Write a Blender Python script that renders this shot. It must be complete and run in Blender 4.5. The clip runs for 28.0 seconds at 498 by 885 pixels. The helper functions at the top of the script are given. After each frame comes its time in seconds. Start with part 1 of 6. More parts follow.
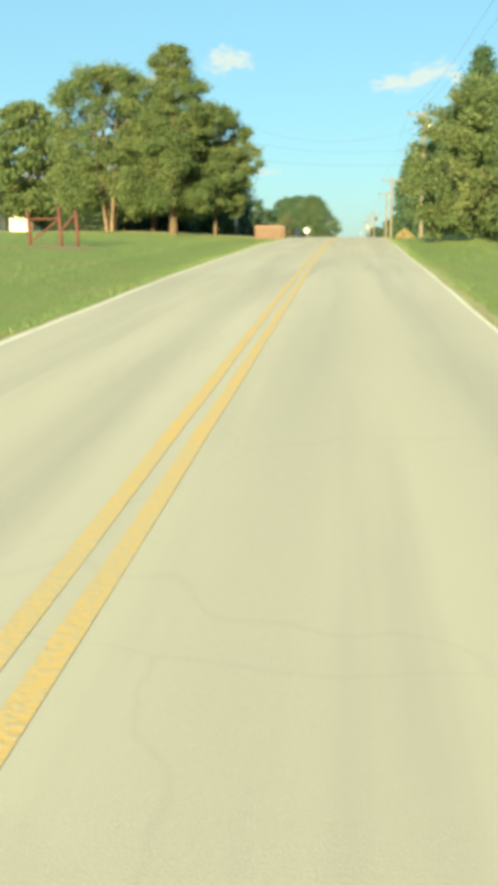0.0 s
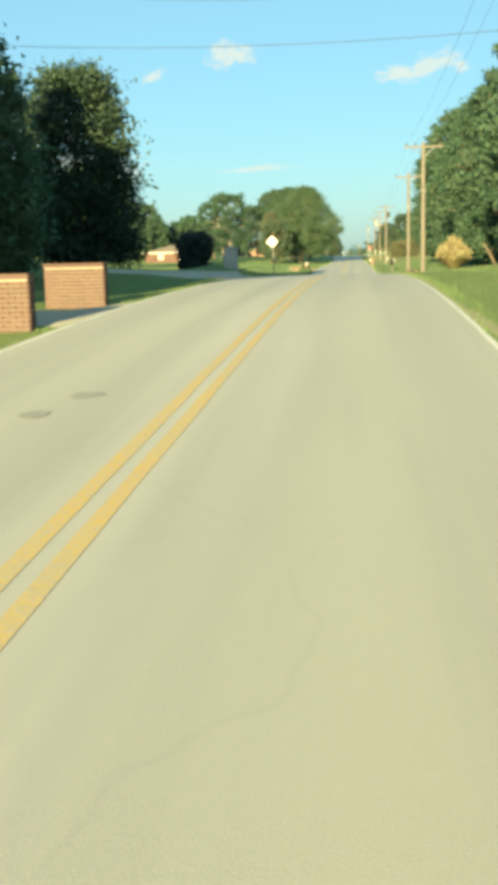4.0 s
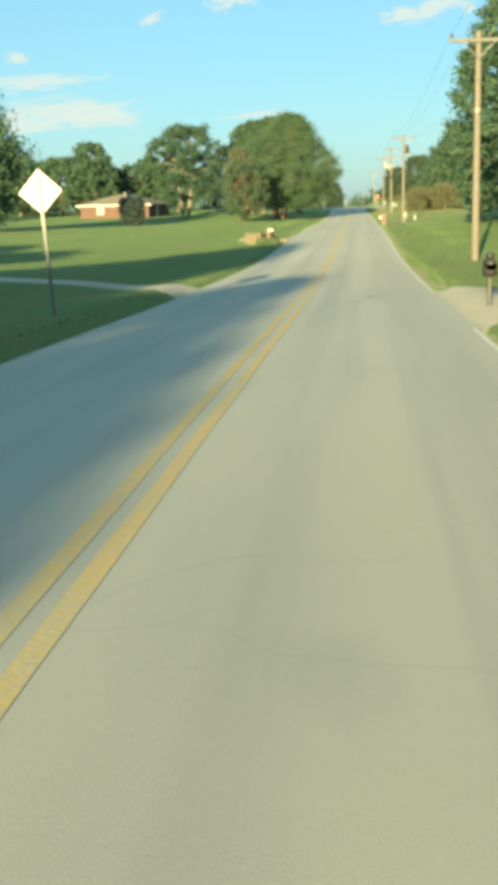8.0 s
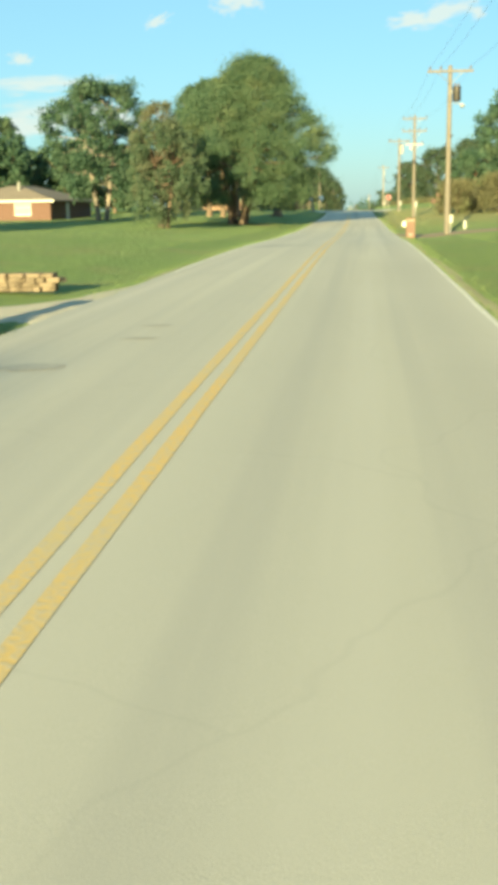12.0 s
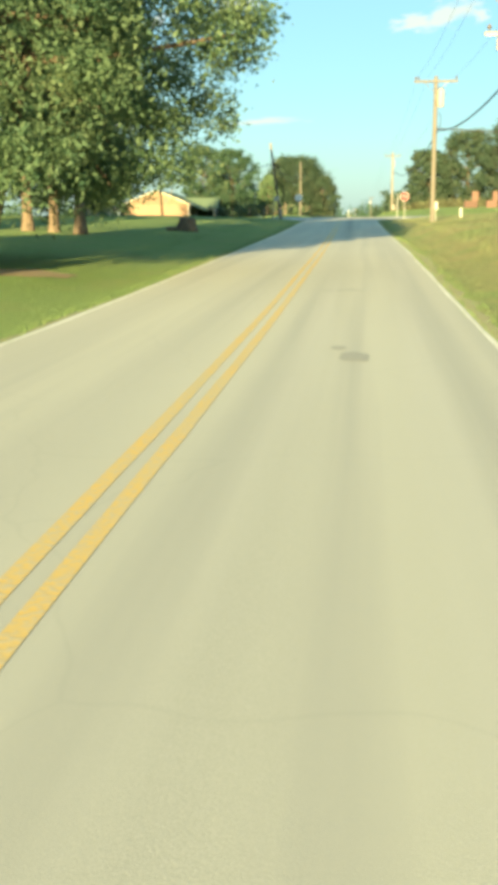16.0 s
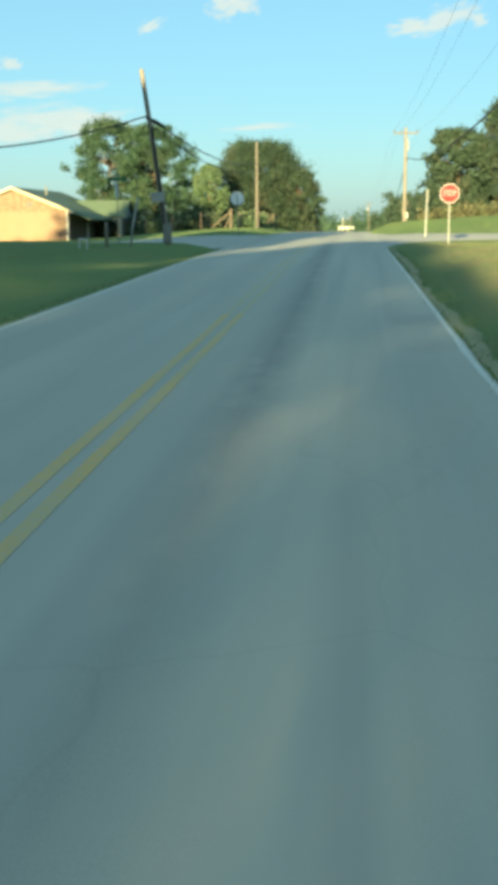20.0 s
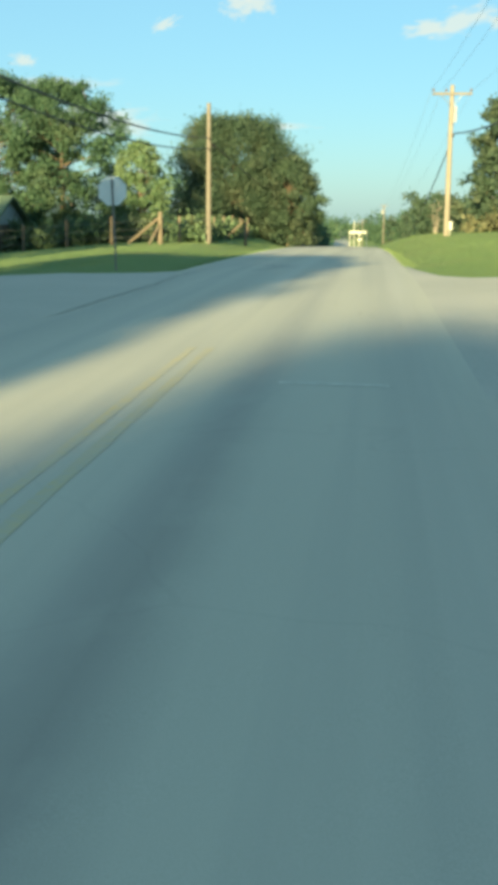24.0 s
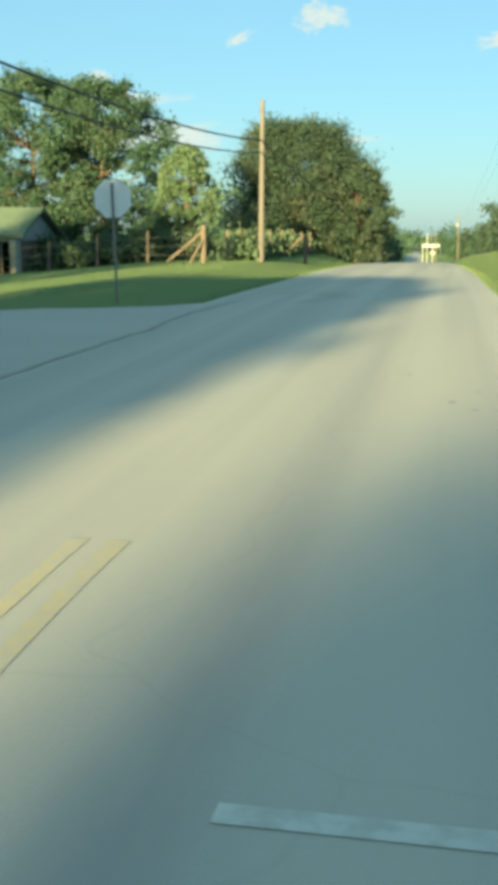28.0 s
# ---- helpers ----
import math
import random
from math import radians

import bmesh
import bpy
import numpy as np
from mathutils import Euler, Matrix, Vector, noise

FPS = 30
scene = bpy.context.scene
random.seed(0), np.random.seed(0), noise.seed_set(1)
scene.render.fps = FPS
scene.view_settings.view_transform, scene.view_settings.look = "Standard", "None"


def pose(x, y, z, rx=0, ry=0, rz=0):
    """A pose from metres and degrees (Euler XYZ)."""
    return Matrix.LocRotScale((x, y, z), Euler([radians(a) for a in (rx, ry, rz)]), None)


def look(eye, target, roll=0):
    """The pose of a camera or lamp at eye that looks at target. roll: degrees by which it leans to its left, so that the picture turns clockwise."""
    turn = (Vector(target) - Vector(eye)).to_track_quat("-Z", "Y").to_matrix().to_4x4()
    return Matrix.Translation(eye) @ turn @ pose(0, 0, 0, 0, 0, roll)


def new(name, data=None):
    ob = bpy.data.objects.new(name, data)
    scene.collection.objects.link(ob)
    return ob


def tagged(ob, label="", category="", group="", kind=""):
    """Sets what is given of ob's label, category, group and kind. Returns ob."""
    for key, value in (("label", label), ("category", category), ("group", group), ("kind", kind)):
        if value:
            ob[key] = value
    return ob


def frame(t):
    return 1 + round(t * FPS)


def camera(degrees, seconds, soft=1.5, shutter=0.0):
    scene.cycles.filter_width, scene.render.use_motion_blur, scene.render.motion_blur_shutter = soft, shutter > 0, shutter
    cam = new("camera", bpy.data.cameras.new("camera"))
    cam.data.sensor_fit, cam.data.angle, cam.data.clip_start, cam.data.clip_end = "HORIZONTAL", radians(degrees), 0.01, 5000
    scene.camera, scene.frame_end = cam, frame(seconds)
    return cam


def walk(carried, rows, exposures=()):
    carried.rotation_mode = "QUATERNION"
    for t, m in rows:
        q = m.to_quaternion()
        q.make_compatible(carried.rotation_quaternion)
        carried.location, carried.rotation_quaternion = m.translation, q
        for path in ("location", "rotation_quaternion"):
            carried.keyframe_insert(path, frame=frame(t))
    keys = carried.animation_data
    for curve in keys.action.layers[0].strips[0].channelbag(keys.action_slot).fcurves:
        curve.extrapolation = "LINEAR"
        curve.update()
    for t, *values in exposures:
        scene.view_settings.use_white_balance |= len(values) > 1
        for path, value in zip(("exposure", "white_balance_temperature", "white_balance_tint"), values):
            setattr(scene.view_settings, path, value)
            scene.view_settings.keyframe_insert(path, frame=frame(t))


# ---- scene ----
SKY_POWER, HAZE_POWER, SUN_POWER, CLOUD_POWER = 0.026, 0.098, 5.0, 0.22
EXPOSE = [(0, 2.12, 6150, -8), (3.5, 2.10, 6100, -8), (6, 2.05, 6000, -8), (11, 2.08, 6000, -8), (13.5, 2.20, 6200, -8), (15, 2.32, 6500, -8), (16.5, 2.26, 6350, -8), (18, 2.05, 5950, -8), (28, 2.05, 6000, -8)]
cam = camera(25.0, 28.0, soft=6.5)
PATH = [
    (0.0, (0.91, -0.01, -0.52), (-0.82, 19.65, -3.74), 0.09),
    (0.5, (0.99, 7.00, -0.21), (-0.79, 26.67, -3.36), 0.10),
    (1.0, (1.03, 14.21, 0.13), (-0.74, 33.89, -2.95), 0.17),
    (1.5, (1.05, 21.57, 0.45), (-0.71, 41.27, -2.57), 0.02),
    (2.0, (1.14, 29.14, 0.83), (-0.67, 48.83, -2.20), -0.76),
    (2.5, (1.23, 36.55, 1.14), (-0.60, 56.23, -1.90), -0.96),
    (3.0, (1.31, 43.97, 1.41), (-0.55, 63.64, -1.71), -1.28),
    (3.5, (1.41, 51.39, 1.68), (-0.49, 71.04, -1.51), -1.27),
    (5.5, (1.46, 79.91, 2.49), (-0.57, 99.47, -1.15), -1.40),
    (6.0, (1.52, 86.71, 2.62), (-0.52, 106.25, -1.12), -1.28),
    (6.5, (1.53, 93.18, 2.63), (-0.50, 112.70, -1.21), -1.08),
    (7.0, (1.50, 99.91, 2.62), (-0.54, 119.41, -1.34), -1.38),
    (7.5, (1.45, 106.76, 2.57), (-0.58, 126.24, -1.49), -1.55),
    (8.0, (1.43, 113.39, 2.48), (-0.57, 132.85, -1.67), -1.47),
    (8.5, (1.41, 119.98, 2.32), (-0.58, 139.43, -1.92), -1.48),
    (9.0, (1.40, 126.67, 2.20), (-0.57, 146.10, -2.12), -1.22),
    (9.5, (1.44, 133.44, 2.05), (-0.55, 152.86, -2.31), -1.57),
    (10.0, (1.46, 140.36, 1.90), (-0.56, 159.78, -2.44), -1.23),
    (10.5, (1.42, 147.54, 1.77), (-0.61, 166.98, -2.48), -0.47),
    (11.0, (1.42, 154.75, 1.64), (-0.59, 174.20, -2.53), -0.21),
    (11.5, (1.43, 162.19, 1.57), (-0.60, 181.66, -2.53), -0.55),
    (12.0, (1.45, 169.90, 1.67), (-0.60, 189.38, -2.39), -0.77),
    (12.5, (1.40, 177.89, 1.76), (-0.62, 197.38, -2.26), -0.42),
    (14.5, (1.49, 212.97, 1.98), (-0.53, 232.45, -2.09), -0.24),
    (15.0, (1.45, 221.22, 1.90), (-0.58, 240.70, -2.14), -0.07),
    (15.5, (1.37, 228.96, 1.80), (-0.66, 248.45, -2.22), -0.13),
    (16.0, (1.34, 236.33, 1.80), (-0.69, 255.82, -2.20), -0.30),
    (16.5, (1.31, 244.18, 1.80), (-0.74, 263.67, -2.20), -0.65),
    (17.0, (1.36, 252.07, 1.82), (-0.69, 271.57, -2.15), -0.94),
    (17.5, (1.37, 259.79, 1.89), (-0.63, 279.31, -2.01), -0.91),
    (18.0, (1.37, 267.29, 1.97), (-0.62, 286.82, -1.88), -0.81),
    (18.5, (1.35, 274.58, 2.05), (-0.67, 294.10, -1.84), -0.72),
    (19.0, (1.35, 281.75, 2.10), (-0.69, 301.26, -1.80), -0.58),
    (19.5, (1.28, 288.10, 2.13), (-0.74, 307.61, -1.77), -0.40),
    (20.0, (1.26, 294.10, 2.20), (-0.72, 313.61, -1.69), -0.31),
    (20.5, (1.25, 299.64, 2.24), (-0.71, 319.17, -1.61), -0.30),
    (21.0, (1.20, 304.92, 2.29), (-0.80, 324.45, -1.54), -0.34),
    (21.5, (1.18, 309.94, 2.36), (-0.88, 329.46, -1.48), 0.04),
    (23.5, (0.97, 326.72, 2.64), (-1.16, 346.23, -1.21), 0.61),
    (24.0, (0.97, 329.98, 2.68), (-1.17, 349.48, -1.20), 0.57),
    (24.5, (0.93, 332.19, 2.70), (-1.25, 351.69, -1.18), 0.59),
    (25.0, (0.90, 333.76, 2.69), (-1.33, 353.26, -1.19), 0.54),
    (25.5, (0.90, 334.74, 2.68), (-1.39, 354.23, -1.19), 0.53),
    (26.0, (0.88, 335.06, 2.70), (-1.44, 354.55, -1.11), 0.72),
    (26.5, (0.88, 335.51, 2.71), (-1.50, 355.01, -1.06), 0.66),
    (27.0, (0.87, 335.86, 2.71), (-1.61, 355.35, -1.02), 0.48),
    (27.5, (0.79, 336.73, 2.72), (-1.93, 356.19, -0.99), 0.49),
    (28.0, (0.67, 337.68, 2.75), (-2.71, 357.05, -0.92), 0.42),
]
walk(cam, [(t, look(eye, target, roll)) for t, eye, target, roll in PATH], EXPOSE)

# ---------------------------------------------------------------- light
SUN_UP, SUN_TURN = radians(8.9), radians(7.1)   # height of the sun, and how far its light drifts to the right of the road
world = bpy.data.worlds.new("sky")
scene.world = world
world.use_nodes = True
wn, wl = world.node_tree.nodes, world.node_tree.links
sky = wn.new("ShaderNodeTexSky")
sky.sky_type, sky.sun_disc = "NISHITA", False
sky.sun_elevation, sky.sun_rotation = SUN_UP, radians(180) + SUN_TURN
sky.altitude, sky.air_density, sky.dust_density, sky.ozone_density = 100, 1.0, 0.62, 3.2
wn["Background"].inputs["Strength"].default_value = SKY_POWER
wl.new(sky.outputs["Color"], wn["Background"].inputs["Color"])
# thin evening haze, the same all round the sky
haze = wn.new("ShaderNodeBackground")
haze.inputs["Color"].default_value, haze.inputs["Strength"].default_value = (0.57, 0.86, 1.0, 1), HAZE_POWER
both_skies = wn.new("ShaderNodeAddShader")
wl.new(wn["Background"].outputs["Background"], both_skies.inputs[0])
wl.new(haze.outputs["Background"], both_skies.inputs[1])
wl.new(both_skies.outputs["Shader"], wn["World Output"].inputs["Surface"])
sun_data = bpy.data.lights.new("sun", "SUN")
sun_data.energy, sun_data.angle, sun_data.color = SUN_POWER, radians(0.6), (1.0, 0.75, 0.38)
sun = new("sun", sun_data)
sun_way = Vector((math.sin(SUN_TURN) * math.cos(SUN_UP), math.cos(SUN_TURN) * math.cos(SUN_UP), -math.sin(SUN_UP)))
sun.rotation_mode = "QUATERNION"
sun.rotation_quaternion = sun_way.to_track_quat("-Z", "Y")
sun.location = (-40, -300, 60)

# ---------------------------------------------------------------- materials


def node_mat(name):
    m = bpy.data.materials.new(name)
    m.use_nodes = True
    nt = m.node_tree
    return m, nt, nt.nodes["Principled BSDF"]


def mixed(nt, fac, a, b):
    n = nt.nodes.new("ShaderNodeMix")
    n.data_type = "RGBA"
    for socket, value in (("Factor", fac), ("A", a), ("B", b)):
        s = [i for i in n.inputs if i.name == socket and i.enabled][0]
        if isinstance(value, (int, float)):
            s.default_value = value
        elif isinstance(value, tuple):
            s.default_value = (*value[:3], 1)
        else:
            nt.links.new(value, s)
    return [o for o in n.outputs if o.enabled][0]


def noise_fac(nt, scale, detail=4.0, low=0.35, high=0.65, stretch=(1, 1, 1), coords="Object"):
    tc = nt.nodes.new("ShaderNodeTexCoord")
    mp = nt.nodes.new("ShaderNodeMapping")
    mp.inputs["Scale"].default_value = stretch
    no = nt.nodes.new("ShaderNodeTexNoise")
    no.inputs["Scale"].default_value, no.inputs["Detail"].default_value = scale, detail
    ramp = nt.nodes.new("ShaderNodeMapRange")
    ramp.inputs["From Min"].default_value, ramp.inputs["From Max"].default_value = low, high
    nt.links.new(tc.outputs[coords], mp.inputs["Vector"])
    nt.links.new(mp.outputs["Vector"], no.inputs["Vector"])
    nt.links.new(no.outputs["Fac"], ramp.inputs["Value"])
    return ramp.outputs["Result"]


def surface(name, a, b, c=None, rough=0.8, metal=0.0, big=0.6, fine=14.0, bump=0.25, stretch=(1, 1, 1), spec=0.3, depth=0.01, own=0.0):
    """A worn surface: a and b mingle at the large scale, c speckles it at the fine one; own: how far each piece differs."""
    m, nt, bs = node_mat(name)
    col = mixed(nt, noise_fac(nt, big, 3, stretch=stretch), a, b)
    fine_fac = noise_fac(nt, fine, 5, 0.4, 0.7, stretch)
    if c:
        col = mixed(nt, fine_fac, col, c)
    if own:
        info = nt.nodes.new("ShaderNodeObjectInfo")
        hsv = nt.nodes.new("ShaderNodeHueSaturation")
        rng = nt.nodes.new("ShaderNodeMapRange")
        rng.inputs["To Min"].default_value, rng.inputs["To Max"].default_value = 1 - own, 1 + own
        nt.links.new(info.outputs["Random"], rng.inputs["Value"])
        nt.links.new(rng.outputs["Result"], hsv.inputs["Value"])
        nt.links.new(col, hsv.inputs["Color"])
        col = hsv.outputs["Color"]
    nt.links.new(col, bs.inputs["Base Color"])
    bs.inputs["Roughness"].default_value, bs.inputs["Metallic"].default_value = rough, metal
    bs.inputs["Specular IOR Level"].default_value = spec
    if bump:
        bn = nt.nodes.new("ShaderNodeBump")
        bn.inputs["Strength"].default_value, bn.inputs["Distance"].default_value = bump, depth
        nt.links.new(fine_fac, bn.inputs["Height"])
        nt.links.new(bn.outputs["Normal"], bs.inputs["Normal"])
    return m


def leafy(name, dark, light, warm=None, glow=0.35):
    """Leaves: each its own shade, some light passing through them."""
    m, nt, bs = node_mat(name)
    geo = nt.nodes.new("ShaderNodeNewGeometry")
    col = mixed(nt, geo.outputs["Random Per Island"], dark, light)
    if warm:
        col = mixed(nt, noise_fac(nt, 0.5, 2, 0.5, 0.7), col, warm)
    nt.links.new(col, bs.inputs["Base Color"])
    bs.inputs["Roughness"].default_value = 0.6
    bs.inputs["Specular IOR Level"].default_value = 0.25
    tr = nt.nodes.new("ShaderNodeBsdfTranslucent")
    nt.links.new(col, tr.inputs["Color"])
    mx = nt.nodes.new("ShaderNodeMixShader")
    mx.inputs["Fac"].default_value = glow
    out = nt.nodes["Material Output"]
    nt.links.new(bs.outputs["BSDF"], mx.inputs[1])
    nt.links.new(tr.outputs["BSDF"], mx.inputs[2])
    nt.links.new(mx.outputs["Shader"], out.inputs["Surface"])
    return m


def asphalt_mat():
    """Pale, worn chip-seal with wheel tracks, tar stains and fine stones."""
    m, nt, bs = node_mat("asphalt")
    tc = nt.nodes.new("ShaderNodeTexCoord")
    sep = nt.nodes.new("ShaderNodeSeparateXYZ")
    nt.links.new(tc.outputs["UV"], sep.inputs["Vector"])
    col = mixed(nt, noise_fac(nt, 0.25, 4, stretch=(1, 0.25, 1)), (0.43, 0.405, 0.325), (0.50, 0.47, 0.375))
    # wheel tracks run along the road: four smooth dark ridges across its width
    wave = nt.nodes.new("ShaderNodeMath")
    wave.operation = "COSINE"
    mul = nt.nodes.new("ShaderNodeMath")
    mul.operation = "MULTIPLY"
    mul.inputs[1].default_value = 2 * math.pi / 1.55
    nt.links.new(sep.outputs["X"], mul.inputs[0])
    nt.links.new(mul.outputs["Value"], wave.inputs[0])
    rng = nt.nodes.new("ShaderNodeMapRange")
    rng.inputs["From Min"].default_value, rng.inputs["From Max"].default_value = -1.0, 1.0
    rng.inputs["To Min"].default_value, rng.inputs["To Max"].default_value = 0.34, 0.0
    nt.links.new(wave.outputs["Value"], rng.inputs["Value"])
    col = mixed(nt, rng.outputs["Result"], col, (0.27, 0.26, 0.235))
    # blotches of tar
    col = mixed(nt, noise_fac(nt, 0.33, 5, 0.64, 0.74, (1, 0.45, 1)), col, (0.27, 0.26, 0.235))
    fine = noise_fac(nt, 170, 2, 0.35, 0.75)
    col = mixed(nt, fine, col, (0.50, 0.47, 0.40))
    # long streaks of wear
    col = mixed(nt, noise_fac(nt, 1.8, 4, 0.48, 0.75, (1, 0.012, 1)), col, (0.385, 0.365, 0.315))
    col = mixed(nt, noise_fac(nt, 1.1, 4, 0.55, 0.78, (1, 0.02, 1)), col, (0.51, 0.48, 0.405))
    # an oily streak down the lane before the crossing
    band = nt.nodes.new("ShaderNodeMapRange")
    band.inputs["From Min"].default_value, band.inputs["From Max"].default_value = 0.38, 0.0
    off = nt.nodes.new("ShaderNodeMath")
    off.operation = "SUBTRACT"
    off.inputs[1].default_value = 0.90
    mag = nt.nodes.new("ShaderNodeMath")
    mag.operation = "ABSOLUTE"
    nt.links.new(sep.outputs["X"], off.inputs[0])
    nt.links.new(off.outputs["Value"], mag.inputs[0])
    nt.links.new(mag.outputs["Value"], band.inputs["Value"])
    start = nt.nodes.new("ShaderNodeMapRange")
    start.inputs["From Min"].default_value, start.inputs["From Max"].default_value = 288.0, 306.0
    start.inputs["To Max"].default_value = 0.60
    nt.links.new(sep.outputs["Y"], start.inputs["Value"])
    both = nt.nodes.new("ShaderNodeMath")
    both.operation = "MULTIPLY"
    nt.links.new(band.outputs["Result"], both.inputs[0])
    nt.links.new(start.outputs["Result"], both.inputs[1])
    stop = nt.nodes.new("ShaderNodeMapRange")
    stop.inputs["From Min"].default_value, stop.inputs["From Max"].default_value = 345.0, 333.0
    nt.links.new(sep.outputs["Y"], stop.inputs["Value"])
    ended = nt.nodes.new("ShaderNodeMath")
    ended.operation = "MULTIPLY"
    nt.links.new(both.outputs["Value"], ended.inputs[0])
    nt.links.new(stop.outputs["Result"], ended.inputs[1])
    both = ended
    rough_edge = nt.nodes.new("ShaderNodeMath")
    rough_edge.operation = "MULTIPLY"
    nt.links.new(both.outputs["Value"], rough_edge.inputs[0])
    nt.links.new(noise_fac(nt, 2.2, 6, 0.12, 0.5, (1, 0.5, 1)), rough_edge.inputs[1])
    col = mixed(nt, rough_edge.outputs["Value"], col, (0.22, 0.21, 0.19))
    # cracks
    vor = nt.nodes.new("ShaderNodeTexVoronoi")
    vor.feature = "DISTANCE_TO_EDGE"
    vor.inputs["Scale"].default_value = 0.22
    mp = nt.nodes.new("ShaderNodeMapping")
    warp = nt.nodes.new("ShaderNodeTexNoise")
    warp.inputs["Scale"].default_value = 0.8
    add = nt.nodes.new("ShaderNodeVectorMath")
    add.operation = "ADD"
    nt.links.new(tc.outputs["Object"], warp.inputs["Vector"])
    nt.links.new(tc.outputs["Object"], add.inputs[0])
    nt.links.new(warp.outputs["Color"], add.inputs[1])
    nt.links.new(add.outputs["Vector"], vor.inputs["Vector"])
    ck = nt.nodes.new("ShaderNodeMapRange")
    ck.inputs["From Min"].default_value, ck.inputs["From Max"].default_value = 0.0, 0.005
    ck.inputs["To Min"].default_value, ck.inputs["To Max"].default_value = 0.06, 0.0
    nt.links.new(vor.outputs["Distance"], ck.inputs["Value"])
    col = mixed(nt, ck.outputs["Result"], col, (0.10, 0.098, 0.095))
    nt.links.new(col, bs.inputs["Base Color"])
    bs.inputs["Roughness"].default_value = 0.85
    bs.inputs["Specular IOR Level"].default_value = 0.25
    bn = nt.nodes.new("ShaderNodeBump")
    bn.inputs["Strength"].default_value, bn.inputs["Distance"].default_value = 0.25, 0.002
    nt.links.new(fine, bn.inputs["Height"])
    nt.links.new(bn.outputs["Normal"], bs.inputs["Normal"])
    return m


def grass_mat():
    m, nt, bs = node_mat("mown_grass")
    col = mixed(nt, noise_fac(nt, 0.09, 4, 0.35, 0.65), (0.215, 0.295, 0.105), (0.255, 0.310, 0.125))
    col = mixed(nt, noise_fac(nt, 0.35, 6, 0.50, 0.72), col, (0.295, 0.280, 0.140))
    fine = noise_fac(nt, 24, 5, 0.3, 0.7)
    col = mixed(nt, fine, col, (0.195, 0.270, 0.092))
    # drier grass on the bank before the crossing
    tc = nt.nodes.new("ShaderNodeTexCoord")
    sep = nt.nodes.new("ShaderNodeSeparateXYZ")
    nt.links.new(tc.outputs["Object"], sep.inputs["Vector"])
    dry = noise_fac(nt, 0.5, 4, 0.25, 0.6)
    for axis, a, b in (("X", 2.5, 4.0), ("Y", 235.0, 265.0), ("Y", 350.0, 342.0)):
        ramp = nt.nodes.new("ShaderNodeMapRange")
        ramp.inputs["From Min"].default_value, ramp.inputs["From Max"].default_value = a, b
        nt.links.new(sep.outputs[axis], ramp.inputs["Value"])
        both = nt.nodes.new("ShaderNodeMath")
        both.operation = "MULTIPLY"
        nt.links.new(dry, both.inputs[0])
        nt.links.new(ramp.outputs["Result"], both.inputs[1])
        dry = both.outputs["Value"]
    col = mixed(nt, dry, col, (0.315, 0.290, 0.140))
    nt.links.new(col, bs.inputs["Base Color"])
    bs.inputs["Roughness"].default_value = 0.9
    bs.inputs["Specular IOR Level"].default_value = 0.1
    bn = nt.nodes.new("ShaderNodeBump")
    bn.inputs["Strength"].default_value, bn.inputs["Distance"].default_value = 1.0, 0.045
    nt.links.new(fine, bn.inputs["Height"])
    nt.links.new(bn.outputs["Normal"], bs.inputs["Normal"])
    return m


ASPHALT, GRASS = asphalt_mat(), grass_mat()
SIDE_ASPHALT = surface("side_street_asphalt", (0.38, 0.36, 0.305), (0.45, 0.42, 0.355), (0.48, 0.45, 0.39), 0.88, big=0.3, fine=40)
GRAVEL = surface("gravel", (0.47, 0.42, 0.32), (0.40, 0.36, 0.28), (0.53, 0.48, 0.37), 0.95, big=0.5, fine=18, bump=0.6, depth=0.03)
DIRT = surface("bare_earth", (0.27, 0.20, 0.125), (0.23, 0.17, 0.105), (0.31, 0.24, 0.155), 0.95, big=0.8, fine=12, bump=0.5)
MUD = surface("dark_ditch_earth", (0.13, 0.105, 0.07), (0.10, 0.085, 0.055), (0.16, 0.13, 0.085), 0.95, big=0.8, fine=12, bump=0.5)
YELLOW = surface("worn_yellow_paint", (0.66, 0.43, 0.12), (0.56, 0.43, 0.20), (0.48, 0.41, 0.28), 0.75, big=0.7, fine=25, bump=0.1)
WHITE_LINE = surface("worn_white_paint", (0.78, 0.75, 0.66), (0.70, 0.67, 0.58), (0.58, 0.55, 0.47), 0.8, big=0.9, fine=22, bump=0.1)
POLE_WOOD = surface("weathered_pole_wood", (0.160, 0.146, 0.127), (0.139, 0.127, 0.111), (0.115, 0.094, 0.070), 0.85, big=0.8, fine=18, bump=0.5, stretch=(3, 3, 0.25))
POLE_GREY = surface("grey_pole_wood", (0.21, 0.185, 0.155), (0.27, 0.23, 0.18), (0.15, 0.13, 0.11), 0.9, big=0.7, fine=16, bump=0.5, stretch=(3, 3, 0.25))
POLE_PALE = surface("bleached_pole_wood", (0.225, 0.198, 0.158), (0.195, 0.171, 0.137), (0.152, 0.132, 0.108), 0.9, big=0.9, fine=16, bump=0.5, stretch=(3, 3, 0.25))
BARK = surface("bark", (0.135, 0.098, 0.070), (0.18, 0.132, 0.092), (0.08, 0.060, 0.045), 0.95, big=1.2, fine=9, bump=0.9, stretch=(1, 1, 0.3), depth=0.03)
PINE_BARK = surface("pine_bark", (0.125, 0.085, 0.060), (0.10, 0.07, 0.05), (0.06, 0.045, 0.034), 0.95, big=1.4, fine=7, bump=0.9, stretch=(1, 1, 0.4), depth=0.03)
